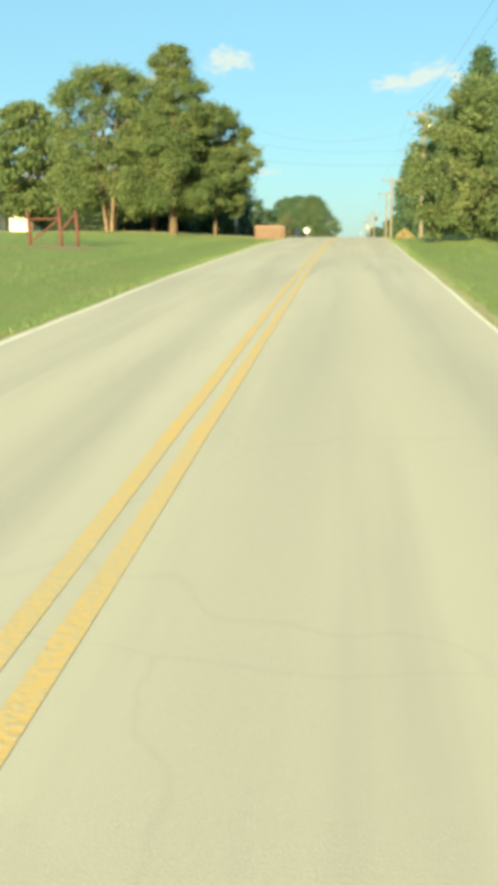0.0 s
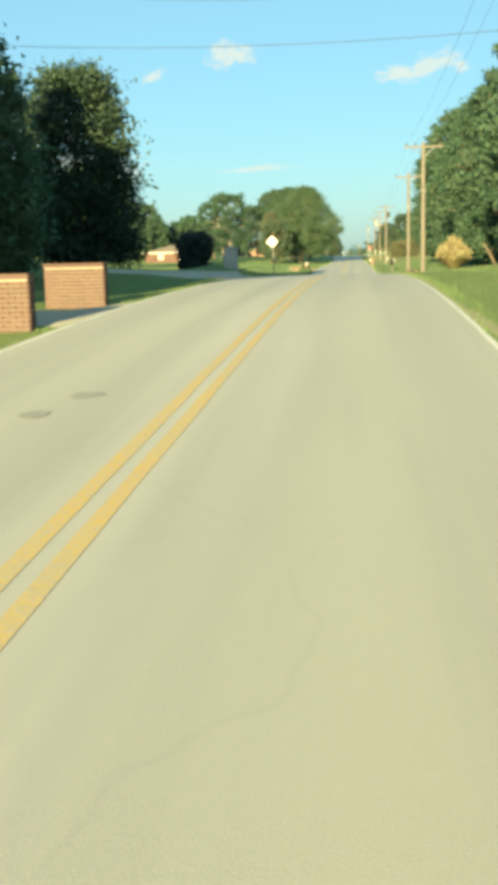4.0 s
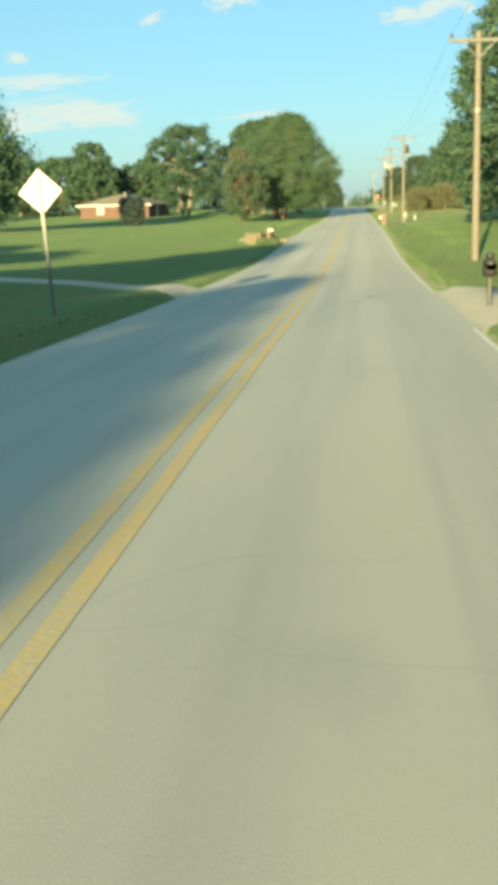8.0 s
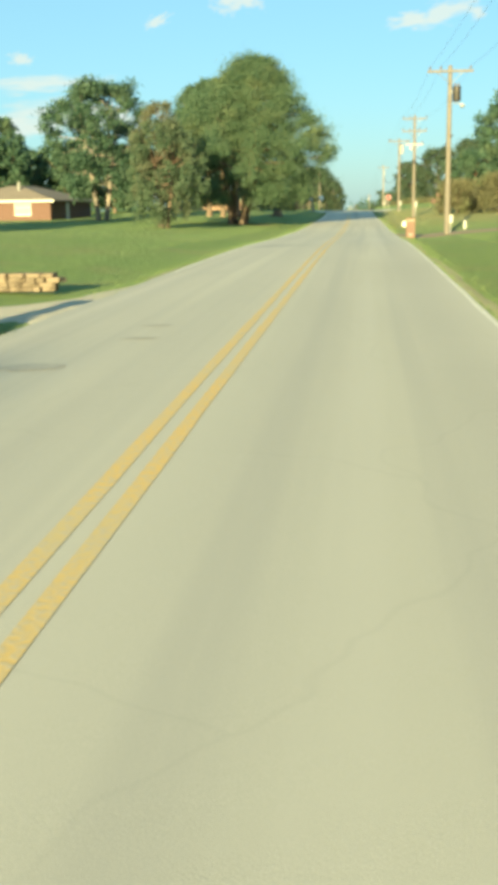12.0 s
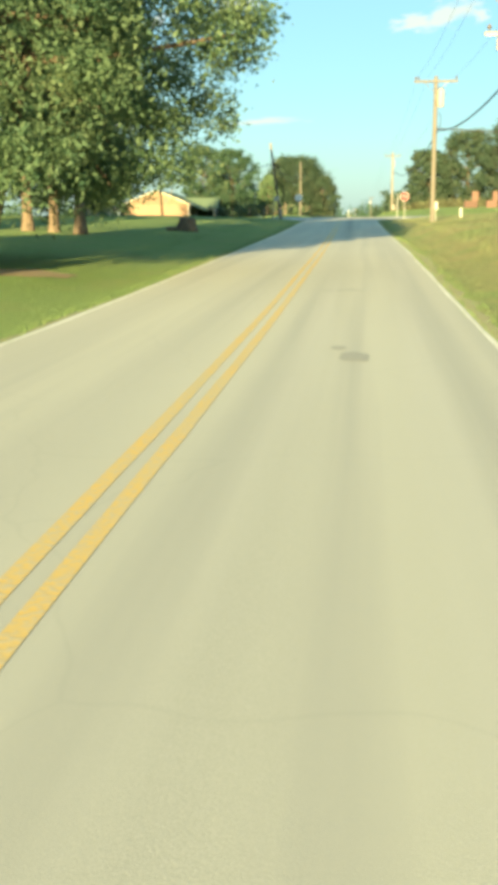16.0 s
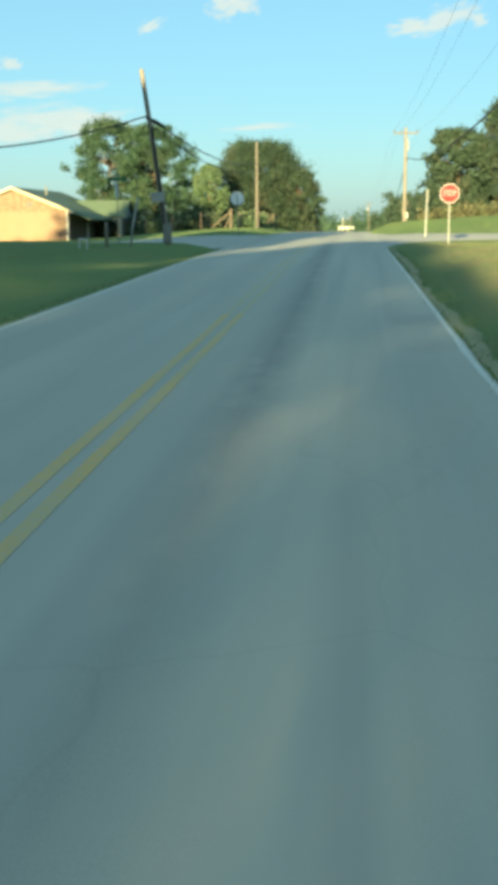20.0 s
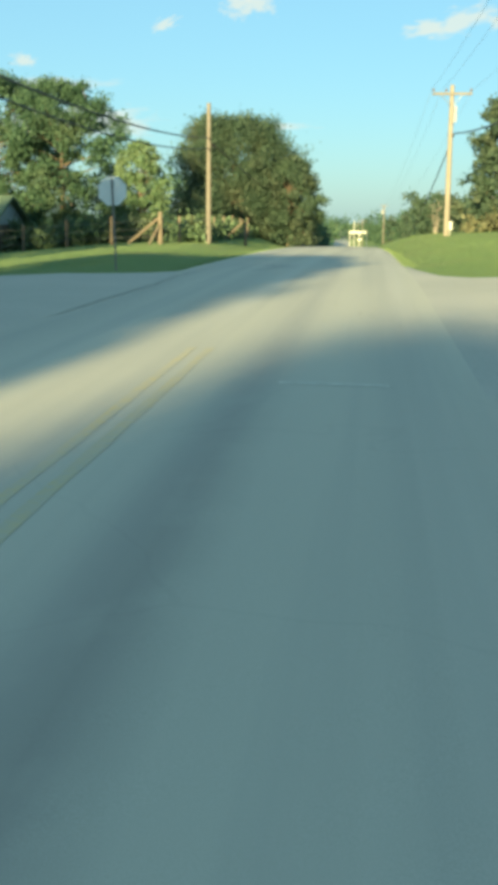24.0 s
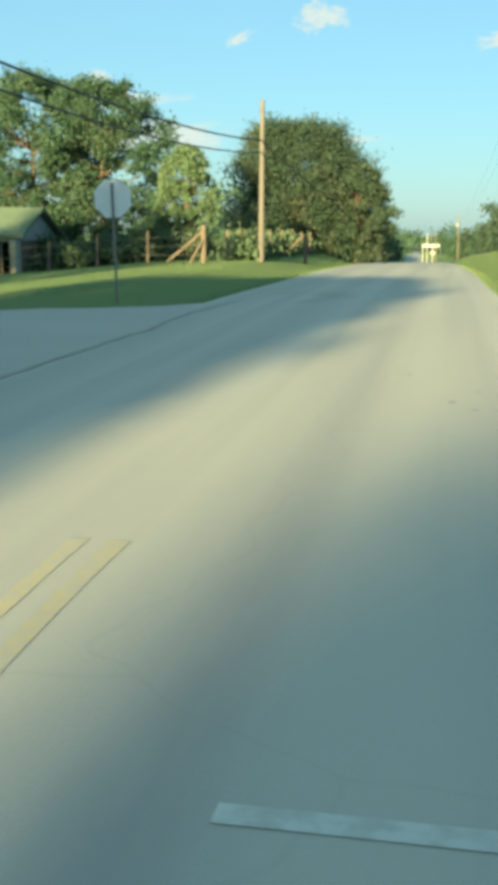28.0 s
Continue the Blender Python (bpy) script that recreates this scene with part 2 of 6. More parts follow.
PINE_LEAF = leafy("pine_needles", (0.074, 0.118, 0.052), (0.176, 0.228, 0.1), (0.196, 0.228, 0.1), 0.55)
OAK_LEAF = leafy("broad_leaves", (0.046, 0.094, 0.056), (0.122, 0.196, 0.12), (0.128, 0.18, 0.108), 0.55)
# dark evergreens, and also foliage whose shade is put into the leaf colour
DARK_LEAF = leafy("evergreen_and_shaded_leaves", (0.022, 0.042, 0.029), (0.046, 0.072, 0.042), None, 0.2)
PLUM_LEAF = leafy("plum_green_leaves", (0.03, 0.049, 0.047), (0.052, 0.07, 0.062), None, 0.2)
SAGE_LEAF = leafy("grey_green_leaves", (0.046, 0.094, 0.062), (0.108, 0.176, 0.112), (0.116, 0.168, 0.106), 0.55)
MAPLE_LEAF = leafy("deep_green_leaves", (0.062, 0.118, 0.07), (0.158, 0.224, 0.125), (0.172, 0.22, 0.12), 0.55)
OLIVE_LEAF = leafy("olive_leaves", (0.052, 0.09, 0.058), (0.112, 0.16, 0.104), (0.126, 0.15, 0.096), 0.55)
BRONZE_LEAF = leafy("bronze_green_leaves", (0.054, 0.092, 0.055), (0.102, 0.14, 0.086), (0.118, 0.13, 0.08), 0.4)
BROWN_LEAF = leafy("browning_leaves", (0.078, 0.092, 0.056), (0.13, 0.136, 0.082), (0.142, 0.128, 0.08), 0.3)
YELLOW_LEAF = leafy("yellow_green_leaves", (0.1, 0.165, 0.078), (0.17, 0.235, 0.125), (0.18, 0.23, 0.125), 0.4)
TAN_LEAF = leafy("tan_shrub_leaves", (0.095, 0.100, 0.055), (0.165, 0.155, 0.085), (0.115, 0.135, 0.065), 0.3)
BLADE = leafy("grass_blades", (0.162, 0.232, 0.086), (0.188, 0.248, 0.098), (0.200, 0.238, 0.104), 0.35)
DRY_BLADE = leafy("dry_grass_blades", (0.215, 0.230, 0.095), (0.260, 0.250, 0.120), (0.275, 0.245, 0.125), 0.35)
WEED = leafy("tall_weeds", (0.072, 0.118, 0.06), (0.12, 0.168, 0.09), (0.13, 0.16, 0.088), 0.35)
RED_BRICK = surface("red_brick", (0.122, 0.069, 0.054), (0.108, 0.062, 0.049), (0.138, 0.085, 0.068), 0.9, big=2.0, fine=30, bump=0.3, own=0.22)
PINK_BRICK = surface("salmon_brick", (0.096, 0.058, 0.049), (0.084, 0.052, 0.044), (0.112, 0.070, 0.060), 0.9, big=2.0, fine=30, bump=0.3, own=0.12)
TAN_BRICK = surface("buff_brick", (0.25, 0.160, 0.108), (0.225, 0.145, 0.096), (0.275, 0.185, 0.128), 0.9, big=1.0, fine=16, bump=0.3, own=0.10)
MORTAR = surface("mortar", (0.30, 0.24, 0.18), (0.26, 0.21, 0.17), (0.33, 0.28, 0.22), 0.95, big=2, fine=30)
SANDSTONE = surface("sandstone", (0.198, 0.156, 0.108), (0.172, 0.137, 0.097), (0.138, 0.112, 0.083), 0.92, big=1.5, fine=14, bump=0.5, own=0.22)
ROUGH_STONE = surface("rough_tan_stone", (0.25, 0.175, 0.115), (0.20, 0.14, 0.095), (0.14, 0.10, 0.07), 0.92, big=2.2, fine=3.5, bump=0.7, depth=0.04)
CONCRETE = surface("grey_concrete", (0.46, 0.45, 0.41), (0.39, 0.38, 0.35), (0.50, 0.48, 0.44), 0.9, big=1.2, fine=20, bump=0.3)
ROOF_TAN = surface("tan_shingles", (0.19, 0.155, 0.12), (0.16, 0.135, 0.105), (0.22, 0.185, 0.145), 0.95, big=0.7, fine=9, bump=0.4)
ROOF_GREEN = surface("green_roof_metal", (0.10, 0.15, 0.09), (0.13, 0.17, 0.10), (0.16, 0.19, 0.12), 0.6, big=0.5, fine=5, bump=0.1)
ROOF_GREY = surface("grey_shingles", (0.16, 0.16, 0.16), (0.20, 0.20, 0.19), (0.12, 0.12, 0.12), 0.95, big=0.7, fine=9, bump=0.4)
WHITE_PAINT = surface("white_paint", (0.50, 0.485, 0.445), (0.45, 0.435, 0.40), (0.54, 0.525, 0.49), 0.6, big=1.0, fine=10, bump=0.1)
CREAM_SIDING = surface("cream_siding", (0.46, 0.40, 0.28), (0.43, 0.375, 0.265), (0.49, 0.43, 0.31), 0.7, big=0.8, fine=8, bump=0.1)
# grey for walls in shade: the shade is part of the colour
SHADED_SIDING = surface("shaded_siding", (0.30, 0.34, 0.36), (0.26, 0.30, 0.32), (0.34, 0.37, 0.38), 0.75, big=0.8, fine=8, bump=0.1)
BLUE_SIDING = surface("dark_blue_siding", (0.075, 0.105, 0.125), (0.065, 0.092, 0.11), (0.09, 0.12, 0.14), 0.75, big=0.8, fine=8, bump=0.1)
# dark brown that carries the shade under the buff house's eaves and porch
SHADE_WALL = surface("shaded_brown_wall", (0.13, 0.105, 0.085), (0.10, 0.085, 0.07), (0.16, 0.13, 0.10), 0.85, big=0.8, fine=9, bump=0.2)
STEEL = surface("galvanised_steel", (0.20, 0.20, 0.19), (0.17, 0.17, 0.16), (0.235, 0.23, 0.22), 0.55, 0.5, big=1.5, fine=20, bump=0.1)
SIGN_BACK = surface("bare_sign_metal", (0.72, 0.74, 0.73), (0.68, 0.70, 0.69), (0.75, 0.76, 0.75), 0.6, 0.0, big=1.5, fine=9, bump=0.05)
SIGN_PALE = surface("dull_sign_metal", (0.48, 0.48, 0.45), (0.44, 0.44, 0.41), (0.51, 0.505, 0.48), 0.6, 0.2, big=1.5, fine=9, bump=0.05)
SIGN_RED = surface("sign_red", (0.19, 0.008, 0.010), (0.17, 0.009, 0.010), None, 0.65, big=1.0, fine=8, bump=0.0)
SIGN_WHITE = surface("sign_white", (0.36, 0.355, 0.34), (0.33, 0.325, 0.31), None, 0.65, big=1.0, fine=8, bump=0.0)
SIGN_GREEN = surface("sign_green", (0.02, 0.15, 0.08), (0.025, 0.13, 0.075), None, 0.4, big=1.0, fine=8, bump=0.0)
DARK_METAL = surface("dark_metal", (0.035, 0.035, 0.035), (0.05, 0.048, 0.045), (0.07, 0.06, 0.05), 0.5, 0.5, big=2, fine=20, bump=0.1)
RUST = surface("rusty_red_pipe", (0.085, 0.035, 0.030), (0.065, 0.03, 0.026), (0.11, 0.05, 0.04), 0.8, 0.2, big=2, fine=18, bump=0.3)
GREY_PAINT = surface("grey_enamel", (0.29, 0.29, 0.275), (0.26, 0.26, 0.245), (0.32, 0.32, 0.30), 0.45, big=2, fine=14, bump=0.05)
CERAMIC = surface("brown_porcelain", (0.10, 0.07, 0.05), (0.14, 0.10, 0.07), None, 0.25, big=4, fine=20, bump=0.0, spec=0.5)
CABLE = surface("black_cable", (0.03, 0.03, 0.03), (0.045, 0.045, 0.045), None, 0.6, big=2, fine=20, bump=0.0)
ALU_WIRE = surface("bare_wire", (0.30, 0.31, 0.32), (0.26, 0.27, 0.28), None, 0.45, 0.6, big=2, fine=20, bump=0.0)
GLASS = surface("window_glass", (0.03, 0.035, 0.04), (0.04, 0.045, 0.05), None, 0.08, big=1, fine=5, bump=0.0, spec=0.6)
CURTAIN = surface("curtained_glass", (0.30, 0.28, 0.25), (0.26, 0.25, 0.22), None, 0.12, big=1.5, fine=6, bump=0.0, spec=0.6)
FENCE_WOOD = surface("bleached_fence_wood", (0.17, 0.135, 0.095), (0.14, 0.11, 0.08), (0.10, 0.08, 0.06), 0.9, big=1.5, fine=14, bump=0.4, stretch=(2, 2, 0.4))


def cloud_mat():
    m, nt, bs = node_mat("cloud")
    nt.nodes.remove(bs)
    tc = nt.nodes.new("ShaderNodeTexCoord")
    ln = nt.nodes.new("ShaderNodeVectorMath")
    ln.operation = "LENGTH"
    info = nt.nodes.new("ShaderNodeObjectInfo")
    shift = nt.nodes.new("ShaderNodeVectorMath")
    shift.operation = "ADD"
    no = nt.nodes.new("ShaderNodeTexNoise")
    no.inputs["Scale"].default_value, no.inputs["Detail"].default_value = 2.6, 9
    nt.links.new(tc.outputs["UV"], ln.inputs[0])
    nt.links.new(tc.outputs["UV"], shift.inputs[0])
    nt.links.new(info.outputs["Location"], shift.inputs[1])
    nt.links.new(shift.outputs["Vector"], no.inputs["Vector"])
    body = nt.nodes.new("ShaderNodeMath")
    body.operation = "SUBTRACT"
    nt.links.new(no.outputs["Fac"], body.inputs[0])
    half = nt.nodes.new("ShaderNodeMath")
    half.operation = "MULTIPLY"
    half.inputs[1].default_value = 0.62
    nt.links.new(ln.outputs["Value"], half.inputs[0])
    nt.links.new(half.outputs["Value"], body.inputs[1])
    rng = nt.nodes.new("ShaderNodeMapRange")
    rng.inputs["From Min"].default_value, rng.inputs["From Max"].default_value = 0.02, 0.34
    rng.inputs["To Max"].default_value = 0.80
    nt.links.new(body.outputs["Value"], rng.inputs["Value"])
    em = nt.nodes.new("ShaderNodeEmission")
    em.inputs["Color"].default_value, em.inputs["Strength"].default_value = (1.0, 0.95, 0.86, 1), CLOUD_POWER
    tr = nt.nodes.new("ShaderNodeBsdfTransparent")
    mx = nt.nodes.new("ShaderNodeMixShader")
    nt.links.new(rng.outputs["Result"], mx.inputs["Fac"])
    nt.links.new(tr.outputs["BSDF"], mx.inputs[1])
    nt.links.new(em.outputs["Emission"], mx.inputs[2])
    nt.links.new(mx.outputs["Shader"], nt.nodes["Material Output"].inputs["Surface"])
    return m


CLOUD = cloud_mat()

# ---------------------------------------------------------------- building helpers


class Shape:
    """Collects vertices and faces of one mesh."""

    def __init__(self):
        self.v, self.f = [], []

    def add(self, verts, faces):
        n = len(self.v)
        self.v += [tuple(p) for p in verts]
        self.f += [tuple(i + n for i in f) for f in faces]
        return self

    def box(self, x0, y0, z0, x1, y1, z1, b=0.0):
        """A box with chamfered upright and top edges."""
        if b <= 0:
            v = [(x0, y0, z0), (x1, y0, z0), (x1, y1, z0), (x0, y1, z0), (x0, y0, z1), (x1, y0, z1), (x1, y1, z1), (x0, y1, z1)]
            return self.add(v, [(0, 3, 2, 1), (4, 5, 6, 7), (0, 1, 5, 4), (1, 2, 6, 5), (2, 3, 7, 6), (3, 0, 4, 7)])

        def ring(z, i):
            return [(x0 + b + i, y0 + i, z), (x1 - b - i, y0 + i, z), (x1 - i, y0 + b + i, z), (x1 - i, y1 - b - i, z),
                    (x1 - b - i, y1 - i, z), (x0 + b + i, y1 - i, z), (x0 + i, y1 - b - i, z), (x0 + i, y0 + b + i, z)]
        v = ring(z0, 0) + ring(z1 - b, 0) + ring(z1, b * 0.7)
        f = [tuple(range(7, -1, -1)), tuple(range(16, 24))]
        for r in (0, 8):
            f += [(r + k, r + (k + 1) % 8, r + 8 + (k + 1) % 8, r + 8 + k) for k in range(8)]
        return self.add(v, f)

    def tube(self, pts, radii, sides=8):
        """A tapered tube along pts, closed at both ends."""
        pts = [Vector(p) for p in pts]
        n, rings = len(pts), []
        for i, p in enumerate(pts):
            d = (pts[min(i + 1, n - 1)] - pts[max(i - 1, 0)]).normalized()
            a = d.cross(Vector((0, 0, 1)) if abs(d.z) < 0.9 else Vector((1, 0, 0))).normalized()
            c = d.cross(a)
            r = radii[i] if isinstance(radii, (list, tuple)) else radii
            rings.append([p + (a * math.cos(2 * math.pi * k / sides) + c * math.sin(2 * math.pi * k / sides)) * r for k in range(sides)])
        f = [tuple(range(sides)), tuple(range(n * sides - 1, (n - 1) * sides - 1, -1))]
        for i in range(n - 1):
            f += [(i * sides + k, (i + 1) * sides + k, (i + 1) * sides + (k + 1) % sides, i * sides + (k + 1) % sides) for k in range(sides)]
        return self.add([q for r in rings for q in r], f)

    def prism(self, outline, y0, y1):
        """An outline in x and z, drawn out from y0 to y1."""
        n = len(outline)
        v = [(x, y0, z) for x, z in outline] + [(x, y1, z) for x, z in outline]
        return self.add(v, [tuple(range(n)), tuple(range(2 * n - 1, n - 1, -1))] + [(k, k + n, (k + 1) % n + n, (k + 1) % n) for k in range(n)])

    def mesh(self, name, material, smooth=False):
        me = bpy.data.meshes.new(name)
        me.from_pydata(self.v, [], self.f)
        me.materials.append(material)
        if smooth:
            me.polygons.foreach_set("use_smooth", [True] * len(me.polygons))
        me.update()
        return me


def part(name, shape, material, parent, label="", smooth=False, at=None):
    """One mesh object under a thing or a part."""
    data = shape.mesh(name, material, smooth) if isinstance(shape, Shape) else shape
    ob = new(name, data)
    ob.parent = parent
    if at:
        ob.location = at
    return tagged(ob, label)


def thing(name, x, y, label, category, group="", kind="", turn=0.0, z=None):
    """An empty at the foot of a thing, which carries its parts."""
    ob = new(name)
    ob.empty_display_size = 0.3
    ob.location = (x, y, ground_z(x, y) if z is None else z)
    ob.rotation_euler = (0, 0, radians(turn))
    return tagged(ob, label, category, group, kind)


# ---------------------------------------------------------------- lie of the land
ROAD_Y = [-400, -60, 0, 14, 29, 44, 51, 80, 93, 107, 127, 140, 155, 165, 178, 200, 213, 229, 252, 275, 305, 327, 338, 360, 385, 410, 440, 480, 540, 600, 700, 800, 1000, 1400, 4600]
ROAD_Z = [-6, -4.2, -2.14, -1.49, -0.79, -0.21, 0.12, 1.04, 1.15, 1.04, 0.62, 0.28, 0.03, -0.03, 0.14, 0.3, 0.35, 0.2, 0.2, 0.42, 0.68, 1.02, 1.13, 1.33, 1.22, 0.88, 0.28, -0.85, -2.6, -4.3, -6, -6.8, -6.5, -6, -6]
BEND_Y = [-400, 0, 40, 57, 90, 160, 222, 245, 276, 303, 335, 360, 385, 420, 470, 540, 740, 1000, 1400, 4600]
BEND_X = [-0.5, -0.23, -0.2, -0.06, 0.1, 0.1, 0.0, -0.1, -0.25, -0.58, -0.95, -1.2, -1.45, -2.0, -3.5, -5.5, -11.4, -19.3, -31, -115]
HALF = 3.12   # half the road's width


def smooth_table(xs, ys):
    xs, ys = np.array(xs, float), np.array(ys, float)

    def at(v):
        v = np.asarray(v, float)
        return sum(np.interp(v + d, xs, ys) for d in (-5, -2.5, 0, 2.5, 5)) / 5
    return at


road_z, bend = smooth_table(ROAD_Y, ROAD_Z), smooth_table(BEND_Y, BEND_X)


BANK_Y, BANK_RIGHT, BANK_LEFT = [232, 273, 300, 318, 334, 341, 348, 360, 372, 385, 410, 440, 480, 540, 600, 640], [0, 0.44, 0.63, 0.45, 0.22, 0.06, 0.0, 0.12, 0.45, 0.75, 0.95, 0.80, 0.65, 0.4, 0.3, 0], [0, 0, 0.1, 0.28, 0.28, 0.15, 0.0, 0.07, 0.18, 0.33, 0.62, 0.67, 0.65, 0.4, 0.3, 0]


VERGE_Y, VERGE_RIGHT, VERGE_LEFT = [94, 104, 112, 124, 140, 155, 175], [0, 0, 0.05, 0.18, 0.22, 0.12, 0], [0, 0.24, 0.28, 0.30, 0.26, 0.14, 0]


def soft_step(k):
    k = min(1.0, max(0.0, k))
    return k * k * (3 - 2 * k)


def ground_z(x, y):
    """Height of the grass: level with the road, a shallow swale, then a gentle rise on both sides."""
    u = x - float(bend(y))
    d = max(0.0, abs(u) - HALF)
    rise = min(d, 12) / 12
    rise = rise * rise * (3 - 2 * rise)
    crossing = min(1.0, max(0.0, (abs(y - 350) - 9) / 14))
    top = (0.55 if u > 0 else 0.42) * crossing
    dip = -0.10 * math.exp(-((d - 1.6) / 1.1) ** 2) * crossing
    far = max(0.0, abs(u) - 60) / 400
    hollow = soft_step((-u - 5.5) / 14) * soft_step((y - 342) / 20) * (1 - soft_step((y - 430) / 70))
    bank = float(np.interp(y, BANK_Y, BANK_RIGHT)) if u > 0 else float(np.interp(y, BANK_Y, BANK_LEFT))
    hollow -= bank / 1.15 * soft_step((d - 0.3) / 2.4)
    z = float(road_z(y)) + top * rise + dip - 0.03 - 1.15 * hollow
    verge = float(np.interp(y, VERGE_Y, VERGE_RIGHT if u > 0 else VERGE_LEFT))
    z += verge * soft_step((d - 0.05) / 0.6) * (1 - soft_step((d - 15) / 30))
    if d <= 0:
        z -= 0.07
    elif d > 0.4:
        z += 0.42 * math.exp(-((x + 4.7) / 1.1) ** 2 - ((y - 108.5) / 3.5) ** 2)
        z += 0.02 * noise.noise((x * 0.15, y * 0.15, 3)) + far * 1.5 * noise.noise((x * 0.004, y * 0.004, 7))
    return z


def ground():
    half = [0, 2.8, 3.08, 3.2, 3.5, 3.9, 4.4, 5, 5.7, 6.5, 7.5, 8.8, 10.5, 12.5, 15, 18, 22, 27, 33, 40, 50, 65, 90, 130, 200, 350, 700, 1500, 4500]
    us = [-u for u in half[:0:-1]] + half
    ys = [-900, -400, -200, -100, -60] + [-40 + 2 * k for k in range(250)] + [460 + 10 * k for k in range(1, 35)] + [850, 950, 1100, 1400, 1900, 2600, 4500]
    v = [(float(bend(y)) + u, y, ground_z(float(bend(y)) + u, y)) for y in ys for u in us]
    n = len(us)
    f = [(j * n + i, j * n + i + 1, (j + 1) * n + i + 1, (j + 1) * n + i) for j in range(len(ys) - 1) for i in range(n - 1)]
    ob = new("ground", Shape().add(v, f).mesh("ground", GRASS, True))
    return tagged(ob, "mown green grass verges and lawns with pale dry patches", "ground", kind="structure")


ground()


def ribbon(name, y0, y1, u0, u1, lift, material, step=2.0, ragged=0.0, cols=1, thick=0.0, skip=None):
    """A strip that follows the road, from u0 to u1 metres off its middle."""
    s, n = Shape(), max(2, int((y1 - y0) / step) + 1)
    v, f, uv = [], [], []
    for j in range(n):
        y = y0 + (y1 - y0) * j / (n - 1)
        a = u0 + ragged * noise.noise((y * 0.35, u0, 1)) + ragged * 0.6 * noise.noise((y * 1.9, u0, 4))
        b = u1 + ragged * noise.noise((y * 0.35, u1, 2)) + ragged * 0.6 * noise.noise((y * 1.9, u1, 5))
        for i in range(cols + 1):
            u = a + (b - a) * i / cols
            v.append((float(bend(y)) + u, y, float(road_z(y)) + 0.03 * (1 - (u / HALF) ** 2) + lift))
            uv.append((u, y))
    w = cols + 1
    for j in range(n - 1):
        for i in range(cols):
            f.append((j * w + i, j * w + i + 1, (j + 1) * w + i + 1, (j + 1) * w + i))
    if thick:
        m = len(v)
        for j in range(n):
            for i in (0, cols):
                x, y, z = v[j * w + i]
                v.append((x + (-0.05 if i == 0 else 0.05), y, z - thick))
                uv.append(uv[j * w + i])
        for j in range(n - 1):
            a, b = j * w, (j + 1) * w
            f += [(a, b, m + 2 * j + 2, m + 2 * j), (a + cols, m + 2 * j + 1, m + 2 * j + 3, b + cols)]
    s.add(v, f)
    me = s.mesh(name, material, False)
    layer = me.uv_layers.new(name="along")
    idx = np.empty(len(me.loops), int)
    me.loops.foreach_get("vertex_index", idx)
    layer.data.foreach_set("uv", np.array(uv, np.float32)[idx].ravel())
    return new(name, me)


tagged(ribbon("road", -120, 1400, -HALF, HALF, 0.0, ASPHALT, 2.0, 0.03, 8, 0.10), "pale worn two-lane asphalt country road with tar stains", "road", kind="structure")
for side in (-0.105, 0.105):
    tagged(ribbon("centre_line", -120, 311, side - 0.055, side + 0.055, 0.003, YELLOW, 1.0, 0.012), "faded yellow no-passing line painted on the road", "road marking", "double yellow line", "structure")
tagged(ribbon("edge_line", -120, 131, HALF - 0.095, HALF - 0.03, 0.003, WHITE_LINE, 1.0, 0.02), "worn white line along the road edge", "road marking", "edge lines", "structure")
tagged(ribbon("edge_line", 141, 336, HALF - 0.095, HALF - 0.03, 0.003, WHITE_LINE, 1.0, 0.02), "worn white line along the road edge", "road marking", "edge lines", "structure")
tagged(ribbon("edge_line", -120, 100, -HALF + 0.05, -HALF + 0.14, 0.003, WHITE_LINE, 1.0, 0.03), "worn white line along the road edge", "road marking", "edge lines", "structure")
tagged(ribbon("edge_line", 196, 330, -HALF + 0.05, -HALF + 0.13, 0.003, WHITE_LINE, 1.0, 0.03), "worn white line along the road edge", "road marking", "edge lines", "structure")
FADED_WHITE = surface("faded_white_paint", (0.66, 0.64, 0.56), (0.58, 0.56, 0.48), (0.48, 0.46, 0.39), 0.8, big=1.5, fine=14, bump=0.1)
FADED = surface("faded_yellow_paint", (0.52, 0.43, 0.22), (0.47, 0.42, 0.29), (0.44, 0.41, 0.33), 0.8, big=1.5, fine=14, bump=0.1)
for side in (-0.105, 0.105):
    tagged(ribbon("centre_line", 311, 343, side - 0.05, side + 0.05, 0.003, FADED, 0.5, 0.03), "almost worn-off yellow line near the crossing", "road marking", "double yellow line", "structure")
tagged(ribbon("stop_bar", 340.42, 340.53, 1.1, 2.15, 0.0035, FADED_WHITE, 0.05, 0.05, 12), "worn thin white stop bar across the lane", "road marking", "", "structure")
TAR = surface("tar_patch", (0.30, 0.285, 0.245), (0.35, 0.33, 0.28), (0.41, 0.385, 0.325), 0.8, big=1.5, fine=30)


